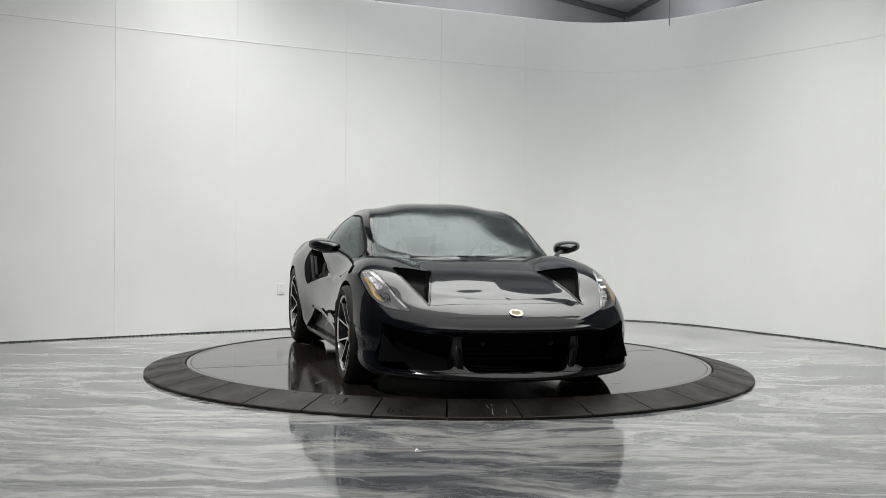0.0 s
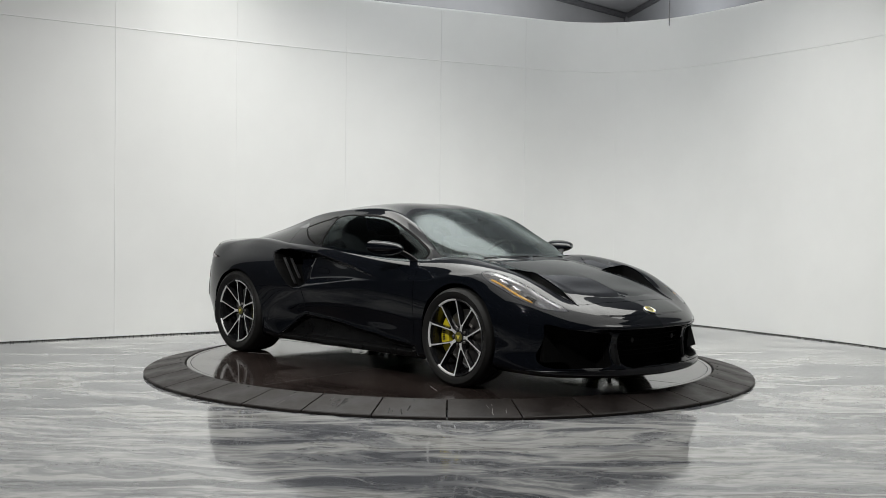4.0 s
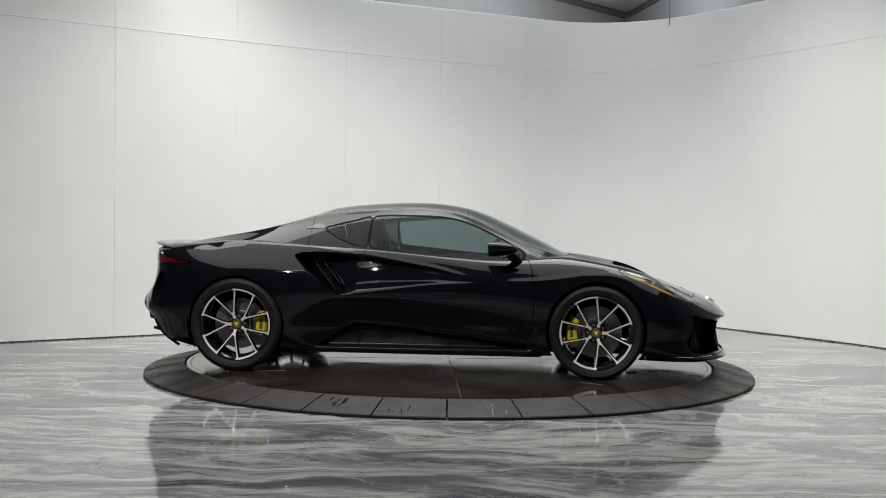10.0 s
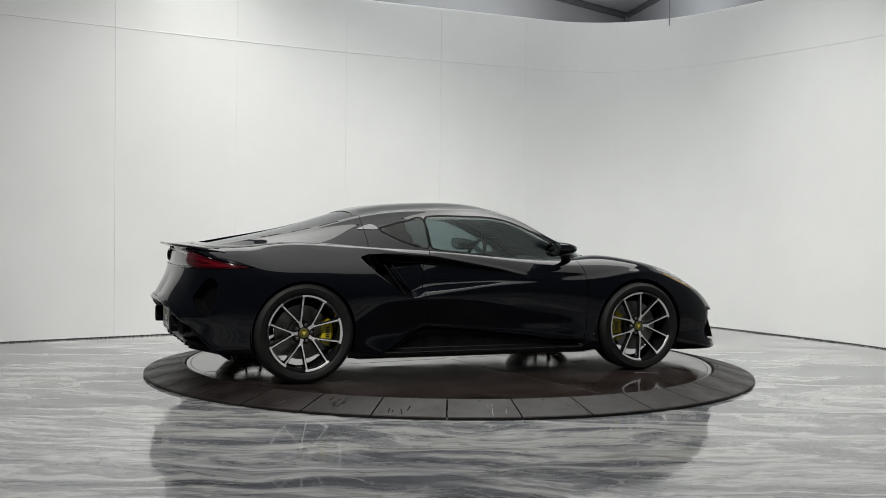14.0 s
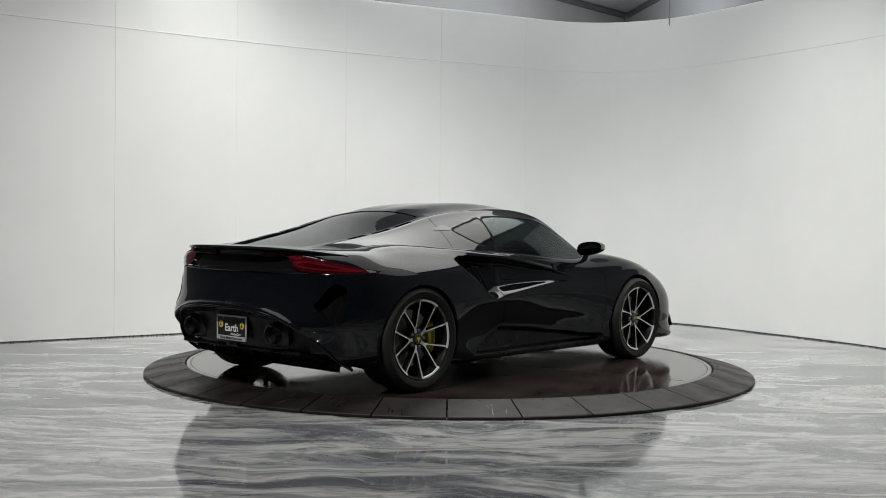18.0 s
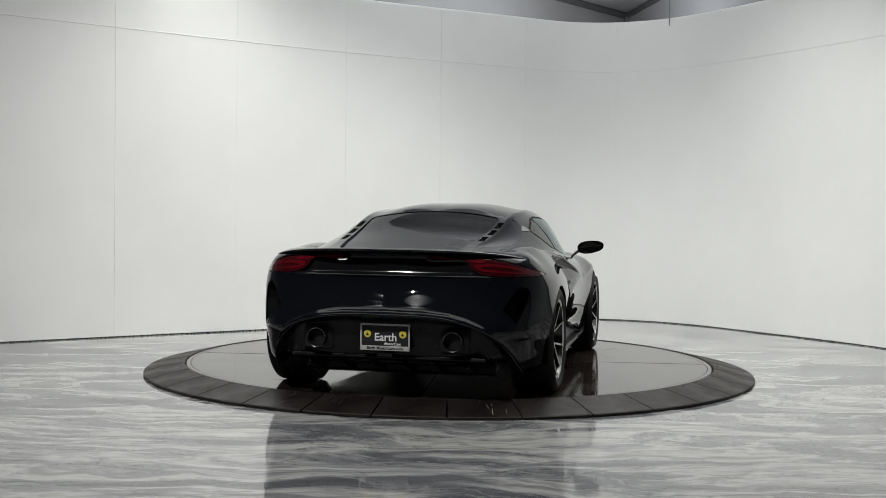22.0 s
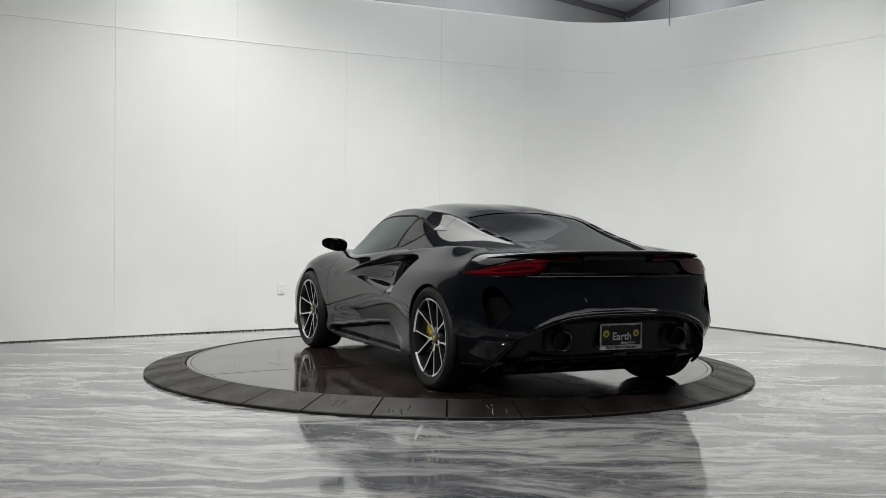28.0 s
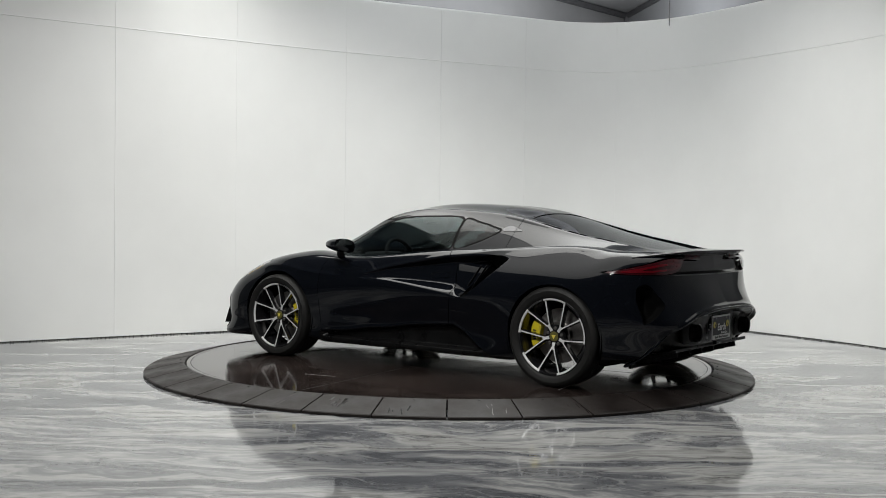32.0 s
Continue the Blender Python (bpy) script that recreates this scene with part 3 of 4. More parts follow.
def shaped(G):
    """Draw in the hollows of the flanks and sharpen the lines between them."""
    s = sheet_of(G, True)
    x, y, z = s.V.T
    out = step((y - .6) / .1)
    # the scoop: a floor that faces up, an upright back, an overhanging upper edge; it deepens towards the intake
    zl, zu = along(SCOOP_LOW, x), along(SCOOP_TOP, x)
    q = (z - zl) / np.maximum(zu - zl, .004)
    inside = (q > 0) & (q < 1) & (x < .55) & (x > -.875)
    depth = np.where(x > -.42, .078 * step((.55 - x) / .97) ** 1.1, (.078 + .30 * (-.42 - x)) * step((x + .88) / .07))
    floor = np.where(x > -.42, .30, .30 - .20 * step((-.42 - x) / .12))
    inset = np.where(inside, depth * step(q / floor) * step((1 - q) / .20), 0) * out
    # tucked in between the foot of the flank and the skirt's blade
    foot = along(FOOT, x)
    inset += .045 * step((foot - z) / .022) * step((z - .186) / .02) * step((x + .80) / .1) * step((.86 - x) / .1) * out
    inset += .004 * step((x - .02) / .4) * step((.84 - x) / .35) * np.exp(-((z - .40 + .05 * x) / .04) ** 2) * out
    ridge = .005 * np.exp(-((z - along(CREST, x)) / .014) ** 2) * step((x + 1.7) / .3) * step((.5 - x) / .3) * out
    ridge += .007 * np.exp(-((z - along(FENDER, x)) / .022) ** 2) * step((x - .55) / .2) * step((1.68 - x) / .3) * out
    ridge += .005 * np.exp(-((z - foot - .006) / .010) ** 2) * step((x + .76) / .1) * step((.84 - x) / .2) * out
    # lip over the diffuser, edge of the nose
    arch = np.interp(y, (0, .25, .40, .50, .60, .70), (.532, .528, .512, .487, .445, .375))
    ridge += .016 * np.exp(-((z - arch - .010) / .017) ** 2) * step((-1.86 - x) / .08) * step((.72 - y) / .15)
    ridge += .012 * np.exp(-((z - np.interp(y, (0, .32, .625, .845), (.427, .427, .442, .487))) / .013) ** 2) * step((x - 1.78) / .15) * step((.60 - y) / .15)
    f = np.clip((x - 1.25) / .3, 0, 1) * np.clip((2.02 - x) / .22, 0, 1)
    d = .007 * f * np.exp(-((y - .555 + .10 * (x - 1.7)) / .060) ** 2) * (z > .5) - ridge
    s.V[:, 1] -= inset
    H = (s.V - s.N * d[:, None]).reshape(G.shape)
    # the bonnet is gently crowned between its vents
    for line in H:
        x0 = line[-1, 0]
        if x0 < .9 or abs(line[-1, 1]) > .01:
            continue
        w = step((x0 - .9) / .25) * step((2.0 - x0) / .55)
        k = np.nonzero((line[:, 1] < .46) & (line[:, 2] > .5))[0]
        to = line[-1, 2] - .07 * line[k, 1] ** 2
        line[k, 2] += (to - line[k, 2]) * w * step((.46 - line[k, 1]) / .10)
    return H


body_sheet = sheet_of(shaped(loft(BODY_RIBS, 480, 200)), True)


def with_rail(ribs):
    """Tighten the edge between side and roof: one more point close to it on either side."""
    out = []
    for r in ribs:
        a, b, c = np.array(r[2]), np.array(r[3]), np.array(r[4])
        out.append([*r[:3], tuple(b + (a - b) * .22), r[3], tuple(b + (c - b) * .12), *r[4:]])
    return out


def level(H):
    """The rear window: an even crown between its two edges."""
    for line in H:
        k = np.nonzero(line[:, 1] < .47)[0]
        w = float(step((-.70 - line[-1, 0]) / .12))
        if w > 0 and len(k) > 2:
            e, c = line[k[0]], line[-1, 2]
            to = c - (c - e[2]) * (line[k, 1] / e[1]) ** 2
            line[k, 2] += (to - line[k, 2]) * w
    return H


cabin_sheet = sheet_of(level(loft(with_rail(CABIN_RIBS), 260, 110)))

car = tagged(new("car"), "gloss black low sports coupe parked on the turntable", "car")
ARCH_R = 0.353


def circle(x, z, r, n=64):
    return outline("xz", [(x + r * math.cos(a), z + r * math.sin(a)) for a in np.linspace(0, 2 * math.pi, n, endpoint=False)], False)


def poly(axes, *pts):
    return outline(axes, pts, False)


def split(B, shape, gap):
    return B.keep(shape, gap), B.cutout(shape, gap)


def on_sides(piece, name, material, label="", thick=0.004, parents=(None, None)):
    return [piece.build(name, material, parents[0] or car, label, thick), piece.mirror().build(name, material, parents[1] or car, label, thick)]


def smooth01(x):
    x = np.clip(x, 0, 1)
    return x * x * (3 - 2 * x)


B = body_sheet
B = B.cutout(poly("xy", (-1.5, -.3), (1.0, -.3), (1.0, .45), (.86, .66), (.6, .715), (-.9, .72), (-1.5, .62)))
OUT = beyond("y", .5)
for x in (FRONT_X, REAR_X):
    B = B.cutout(both(circle(x, .335, ARCH_R), OUT))
B = B.cutout(both(beyond("z", .195, -1), beyond("x", -1.62, -1), beyond("y", .72, -1)))

# front lamps
HL = both(outline("xy", [(1.44, .832), (1.475, .795), (1.56, .765), (1.69, .737), (1.80, .706), (1.90, .674), (2.012, .636), (1.965, .715), (1.905, .778),
                         (1.80, .828), (1.70, .848), (1.60, .856), (1.50, .858)]), beyond("z", .52))
hl, B = split(B, HL, 0.0025)
# vents in the bonnet
HV = both(outline("xy", [(1.475, .375), (1.62, .412), (1.76, .448), (1.90, .487), (2.0, .515), (1.925, .530), (1.837, .556), (1.69, .610), (1.56, .648), (1.48, .64), (1.455, .52)]),
          beyond("z", .5))
hv, B = split(B, HV, 0.001)
# bonnet
hood, B = split(B, poly("xy", (2.056, -.3), (2.056, 0), (2.042, .2), (2.0, .475), (1.985, .505), (1.89, .476), (1.755, .442), (1.615, .405), (1.46, .366), (1.28, .43), (1.15, .54), (1.08, .52),
                        (1.13, .3), (1.145, 0), (1.145, -.3)), 0.002)
NOSE = beyond("x", 1.7)
# air openings of the nose
GR = both(outline("yz", [(-.3, .415), (0, .415), (.20, .412), (.32, .402), (.352, .385), (.348, .30), (.336, .215), (.30, .178), (0, .174), (-.3, .174)]), NOSE)
gr, B = split(B, GR, 0.0)
SI = both(outline("yz", [(.405, .388), (.46, .404), (.60, .424), (.72, .444), (.805, .462), (.812, .42), (.822, .34), (.842, .215), (.80, .182), (.62, .176), (.46, .176), (.40, .20), (.405, .30)]), NOSE)
si, B = split(B, SI, 0.0)
# lower lip of the nose
lip, B = split(B, both(beyond("z", .168, -1), beyond("x", 1.63)), 0.0015)
# doors
door, B = split(B, both(poly("xz", (.775, .90), (.80, .835), (.836, .753), (.851, .60), (.850, .50), (.843, .352), (.836, .228), (.80, .230), (.55, .249), (.4, .274), (.15, .297), (0, .322), (-.25, .343), (-.36, .352),
                            (-.383, .33), (-.40, .42), (-.425, .54), (-.432, .62), (-.412, .76), (-.368, .87), (-.345, .95)), beyond("y", .70)), 0.0022)
# openings behind the doors
SV = both(poly("xz", *[(x - .004, z - .004) for x, z in SCOOP_LOW if x < -.5], (-.50, .60), (-.60, .70), (-.70, .868), (-.82, .862)), OUT)
sv, B = split(B, SV, 0.0)
# tail
TAIL = beyond("x", -1.6, -1)
RV = both(poly("yz", (.805, .716), (.785, .714), (.762, .692), (.700, .592), (.694, .574), (.700, .556), (.815, .440), (.832, .434), (.842, .446), (.862, .60), (.855, .680), (.835, .705)), TAIL)
rv, B = split(B, RV, 0.0)
DF = both(poly("yz", (-.6, .532), (0, .532), (.25, .528), (.40, .512), (.50, .487), (.60, .445), (.70, .375), (.765, .29), (.81, .19), (.83, .02), (-.6, .02)), beyond("x", -1.55, -1))
df, B = split(B, DF, 0.0)
LAMP = both(outline("yz", [(.905, .775), (.85, .806), (.77, .835), (.69, .857), (.57, .873), (.44, .882), (.25, .887), (.24, .868), (.42, .862), (.49, .850), (.515, .815), (.57, .783), (.66, .768), (.80, .766)]), TAIL)
tl, B = split(B, LAMP, 0.0015)
LP = both(poly("yz", (-.4, .758), (.62, .760), (.84, .762), (.905, .772), (.84, .815), (.70, .864), (.56, .882), (.44, .891), (.25, .896), (-.4, .897)), TAIL)
lp, B = split(B, LP, 0.001)

# what is left: sills, nose and fenders, tail and quarters
sill, B = split(B, both(poly("xz", (-.80, .05), *[(x, z - .004) for x, z in FOOT], (.86, .05)), OUT), 0.001)
front, B = split(B, beyond("x", .3), 0.0)
front.whole().build("front_body", PAINT, car, "gloss black fenders and nose")
B.whole().build("rear_body", PAINT, car, "gloss black rear quarters and tail")
hood.whole().build("bonnet", PAINT, car)
on_sides(sill, "side_skirt", DIFFUSER, "tucked-in satin black side skirt")
lip.whole().build("front_splitter", TRIM, car, "thin gloss black splitter")
doors = on_sides(door, "door", PAINT)

# ducts: the sheet pushed in behind each opening
def duct(piece, shape, depth, slope, name, material, label="", centre=False, parents=(None, None), grade=None):
    d = smooth01(shape(piece.V) * slope / depth) * depth
    if grade is not None:
        d = d * grade(piece.V)
    p = piece.moved(-d).renormal()
    if centre:
        return [p.whole().build(name, material, car, label)]
    return on_sides(p, name, material, label, parents=parents)


duct(gr, GR, .10, 6.0, "grille", VOID, "black mesh grille", True)
duct(si, SI, .11, 3.0, "front_intake", VOID, "black nose intake")
duct(hv, HV, .07, 2.6, "bonnet_vent", VOID, "black bonnet vent")
on_sides(sv.moved(-smooth01(SV(sv.V) / .03) * .06).renormal(), "side_intake", VOID, "deep black air intake")
duct(rv, RV, .07, 3.0, "rear_vent", VOID, "black corner vent")
duct(df, DF, .075, 2.0, "diffuser", DIFFUSER, "satin black diffuser panel", True)
for piece, shape, name, w in ((rv, RV, "vent_rim", .011), (si, SI, "opening_rim", .007), (hv, HV, "vent_rim", .006)):
    on_sides(piece.moved(.003).clip(w - shape(piece.V)), name, PAINT, "gloss black rim of an opening", .008)
lpd = lp.moved(-smooth01(np.minimum(lp.V[:, 2] - .76, .9 - lp.V[:, 2]) / .03) * .02).renormal()
lpd.whole().build("tail_panel", TRIM, car, "gloss black panel between the tail lamps")

# tail lamps: red lens over a darker body with brighter bars
tails = on_sides(tl.moved(0.003), "tail_lamp", RED_DARK, "dark red tail lamp")
BAR = outline("yz", [(.885, .782), (.80, .812), (.70, .836), (.58, .842), (.530, .834), (.55, .810), (.63, .793), (.74, .784), (.82, .781)])
bar = tl.moved(0.0055).keep(BAR, 0.0)
hole = outline("yz", [(.81, .795), (.70, .820), (.60, .826), (.565, .818), (.60, .810), (.70, .799), (.79, .792)])
on_sides(bar.cutout(hole, 0), "light_bar", RED_LENS, "brighter red light bar", 0.002, tails)
STRIP = outline("yz", [(.60, .858), (.45, .872), (.28, .880), (.28, .872), (.45, .863), (.58, .848)])
on_sides(tl.moved(0.0055).keep(STRIP, 0.0), "light_strip", RED_LENS, "thin red light strip", 0.002, tails)

# front lamps: bowl, lens, white line along the inner edge, amber marker
bowl = hl.moved(-smooth01(HL(hl.V) / .03) * .05).renormal()
lamps = on_sides(bowl, "headlamp", LAMP_INNER, "slanted clear headlamp with a dark inside")
lenses = on_sides(hl.moved(0.001), "lens", LENS, "clear lens", 0.002, lamps)
for o in lenses:
    o.visible_shadow = False
DRL = outline("xy", [(1.50, .787), (1.69, .741), (1.80, .710), (1.90, .678), (1.985, .645), (1.97, .655), (1.90, .684), (1.80, .716), (1.69, .747), (1.52, .791)])
on_sides(hl.moved(-0.006).keep(DRL, 0.0), "running_light", DRL_WHITE, "white strip of running light", 0.006, lamps)
AMB = outline("xy", [(1.52, .838), (1.60, .832), (1.70, .827), (1.80, .808), (1.85, .785), (1.79, .800), (1.70, .817), (1.60, .824), (1.53, .831)])
on_sides(hl.moved(-0.008).keep(AMB, 0.0), "side_marker", AMBER, "amber marker", 0.006, lamps)
for k, (x, y, z) in enumerate(((1.60, .79, .70), (1.70, .775, .66), (1.80, .75, .61))):
    for sgn, lamp in ((1, lamps[0]), (-1, lamps[1])):
        bm = box_bm(.07, .05, .03, pose(x, sgn * y, z, 0, 28, -sgn * 16), 0.008, 2)
        part("lamp_module", bm, LAMP_SILVER if k != 2 else TRIM, lamp, smooth=True)

# ---- cabin ----
C = cabin_sheet
WS = poly("xy", (.325, -.3), (.325, 0), (.328, .25), (.345, .46), (.365, .53), (.41, .562), (.55, .588), (.70, .624), (.80, .648), (.86, .658), (.93, .615), (1.02, .50), (1.07, .38), (1.10, .22), (1.115, 0), (1.115, -.3))
ws, C = split(C, WS, 0.001)
DG = outline("xz", [(-.325, 1.118), (-.106, 1.130), (.154, 1.123), (.328, 1.090), (.545, .998), (.70, .917), (.775, .862), (.76, .836), (.60, .822), (.434, .824), (.149, .845), (-.094, .868), (-.30, .900), (-.335, .915), (-.338, 1.0), (-.338, 1.10)])
LOW = beyond("y", .45)
dg, C = split(C, both(DG, LOW), 0.0)
QG = outline("xz", [(-.362, 1.112), (-.45, 1.098), (-.55, 1.075), (-.64, 1.050), (-.685, 1.034), (-.655, 1.012), (-.57, .965), (-.47, .928), (-.38, .906), (-.362, .93), (-.362, 1.0)])
qg, C = split(C, both(QG, LOW), 0.0)
RG = poly("xy", (-.80, -.3), (-.80, 0), (-.805, .30), (-.82, .44), (-.87, .462), (-1.2, .452), (-1.5, .428), (-1.76, .395), (-1.81, .37), (-1.825, 0), (-1.825, -.3))
rg, C = split(C, RG, 0.001)
slots = []
for x, y in ((-1.42, .468), (-1.215, .486), (-1.015, .495)):
    S = outline("xy", [(x - .072, y - .020), (x, y - .018), (x + .066, y - .016), (x + .078, y + .002), (x + .068, y + .020), (x, y + .018), (x - .068, y + .014), (x - .080, y - .004)])
    s, C = split(C, both(S, beyond("z", .93)), 0.0)
    slots.append((s, S))
SUR = outline("xz", [(-.70, 1.050), (-.64, 1.068), (-.45, 1.114), (-.325, 1.133), (-.106, 1.146), (.154, 1.139), (.335, 1.106), (.56, 1.010), (.72, .926), (.82, .845), (.80, .824), (.434, .822), (.149, .843), (-.094, .868), (-.30, .894), (-.45, .912), (-.58, .950), (-.67, 1.005)])
sur, C = split(C, both(SUR, LOW), 0.0)
tail_line = poly("xy", (-.80, -.3), (-.80, .9), (-2.2, .9), (-2.2, -.3))
but, C = split(C, tail_line, 0.0018)
C.whole().build("roof", PAINT, car, "gloss black roof and pillars")
but.whole().build("engine_cover_frame", PAINT, car, "gloss black louvred frame of the rear window", 0.04)
on_sides(sur, "window_trim", TRIM, "gloss black window surround")
for shape in (DG, QG):
    on_sides(sur.moved(.0015).clip(shape(sur.V) + .011), "window_seal", SEAL, "matt black rubber seal", .003)
sink = .004 + .010 * (1 - (1 - np.clip((-.80 - rg.V[:, 0]) / 1.0, 0, 1)) ** 2)
glass = [ws.whole().build("windscreen", GLASS, car, "clear raked windscreen", 0.003), rg.moved(-sink).renormal().whole().build("rear_window", GLASS_REAR, car, "dark tinted rear window", 0.003)]
glass += on_sides(dg, "door_window", GLASS_DARK, "tinted side window", 0.003, doors)
glass += on_sides(qg, "quarter_window", GLASS_QUARTER, "dark tinted quarter window", 0.003)
for o in glass:
    o.visible_shadow = False
for s, S in slots:
    d = smooth01(S(s.V) / .012) * .03
    on_sides(s.moved(-d).renormal(), "louvre", VOID, "black louvre slot")

# black band round the screens, behind the glass
for piece, shape, w, dp in ((ws, WS, .035, .004), (rg.moved(-sink), RG, .03, .004)):
    band = piece.moved(-dp).clip(w - shape(piece.V))
    band.whole().build("screen_band", TRIM, car, "black border of the glass", 0.002)


# ---- rear spoiler lip ----
def spoiler():
    edge = [(-2.098, 0, .922), (-2.062, .45, .917), (-1.95, .66, .900), (-1.885, .735, .888), (-1.80, .80, .874)]
    root = [(-1.965, 0, .912), (-1.935, .43, .912), (-1.855, .63, .907), (-1.81, .69, .903), (-1.74, .745, .900)]
    E, Rt = spline(edge, 40), spline(root, 40)
    E, Rt = np.concatenate([E[::-1] * (1, -1, 1), E[1:]]), np.concatenate([Rt[::-1] * (1, -1, 1), Rt[1:]])
    vs, fs, n = [], [], len(E)
    for i in range(n):
        u = abs(2 * i / (n - 1) - 1)
        th = .030 * (1 - u ** 4) + .004
        e, r = E[i], Rt[i]
        m = e * .5 + r * .5
        up = np.array([0, 0, 1])
        vs += [r, m + up * .001, e * .95 + r * .05 + up * .003, e, e * .98 + r * .02 - up * th * .35, m - up * th, r - up * .03]
    k = 7
    for i in range(n - 1):
        for q in range(k):
            fs.append((i * k + q, i * k + (q + 1) % k, (i + 1) * k + (q + 1) % k, (i + 1) * k + q))
    fs += [tuple(range(k))[::-1], tuple(range((n - 1) * k, n * k))]
    o = mesh_ob("rear_spoiler", vs, fs, PAINT, car, "thin gloss black tail spoiler lip", True)
    o.data.set_sharp_from_angle(angle=radians(50))


spoiler()


# ---- exhausts, plate, fins ----
def tube(name, m, r0, r1, length, material, parent, label=""):
    vs, fs = lathe([(r1, 0.0), (r1 - .004, length), (r0 - .002, length + .004), (r0 - .008, length), (r0 - .012, 0.02), (0.0, 0.02)], 40)
    o = mesh_ob(name, vs, fs, material, parent, label, True)
    o.data.set_sharp_from_angle(angle=radians(40))
    o.matrix_local = m
    return o


for y in (.425, -.425):
    t = tube("exhaust", pose(-1.99, y, .380, 0, -90, 0), .062, .062, .11, RIM_BLACK, car, "round dark exhaust tip")
    bm = box_bm(.05, .19, .17, pose(-2.03, y, .388), .03, 3)
    part("exhaust_surround", bm, SATIN, t, smooth=True).matrix_local = pose(-1.99, y, .380, 0, -90, 0).inverted()

dl = spline([(-2.155, 0, .532), (-2.150, .25, .528), (-2.136, .40, .512), (-2.10, .52, .480), (-2.02, .64, .415), (-1.955, .725, .33), (-1.87, .775, .24), (-1.76, .80, .17)], 48)
vs, fs = [], []
D2 = np.concatenate([dl[::-1] * (1, -1, 1), dl[1:]])
for i, p in enumerate(D2):
    for q in range(8):
        a = q * math.pi / 4
        vs.append((p[0] + .014 * math.cos(a), p[1], p[2] + .010 * math.sin(a)))
for i in range(len(D2) - 1):
    for q in range(8):
        fs.append((i * 8 + q, i * 8 + (q + 1) % 8, (i + 1) * 8 + (q + 1) % 8, (i + 1) * 8 + q))
mesh_ob("bumper_lip", vs, fs, PAINT, car, "raised gloss lip over the diffuser", True)
# bright ledge under the panel between the tail lamps
lg = spline([(-2.046, 0, .764), (-2.038, .25, .764), (-2.018, .46, .764), (-1.955, .68, .764), (-1.90, .775, .765)], 36)
lg = np.concatenate([lg[::-1] * (1, -1, 1), lg[1:]])
vs = [(q[0] + dx, q[1], q[2] + dz) for q in lg for dx, dz in ((.02, .006), (-.006, .004), (-.009, 0), (-.006, -.005), (.02, -.008))]
fs = [(i * 5 + k, i * 5 + (k + 1) % 5, i * 5 + 5 + (k + 1) % 5, i * 5 + 5 + k) for i in range(len(lg) - 1) for k in range(5)]
mesh_ob("tail_ledge", vs, fs, PAINT, car, "thin gloss ledge under the tail lamps")


tray = part("diffuser_tray", box_bm(.46, 1.22, .022, pose(-1.80, 0, .215, 0, 14, 0), .006, 2), DIFFUSER, car, "black diffuser tray")
part("closing_panel", box_bm(.02, 1.24, .12, pose(-1.70, 0, .19, 0, 0, 0), .004, 1), DIFFUSER, tray)
for y in (-.50, -.30, -.10, .10, .30, .50):
    part("diffuser_fin", box_bm(.36, .014, .045, pose(-1.81, y, .192, 0, 14, 0), .004, 1), DIFFUSER, tray)
part("exhaust_box", box_bm(.30, .86, .17, pose(-1.78, 0, .30), .04, 3), SATIN, car, "dark exhaust silencer", True)


def text_part(words, size, x, y, z, material, parent, name="lettering", align="CENTER", shear=0.0, squeeze=1.0, weight=0.0):
    cu = bpy.data.curves.new(name, "FONT")
    cu.body, cu.size, cu.align_x, cu.align_y, cu.extrude, cu.shear = words, size, align, "CENTER", 0.0004, shear
    cu.offset = weight
    tmp = new(name, cu)
    deps = bpy.context.evaluated_depsgraph_get()
    me = bpy.data.meshes.new_from_object(tmp.evaluated_get(deps))
    bpy.data.objects.remove(tmp)
    me.materials.clear()
    me.materials.append(material)
    o = new(name, me)
    o.parent = parent
    # stands on the tail, read from behind
    o.matrix_local = Matrix.Translation((x, y, z)) @ Euler((radians(90), 0, radians(-90))).to_matrix().to_4x4() @ Matrix.Diagonal((squeeze, 1, 1, 1))
    return o


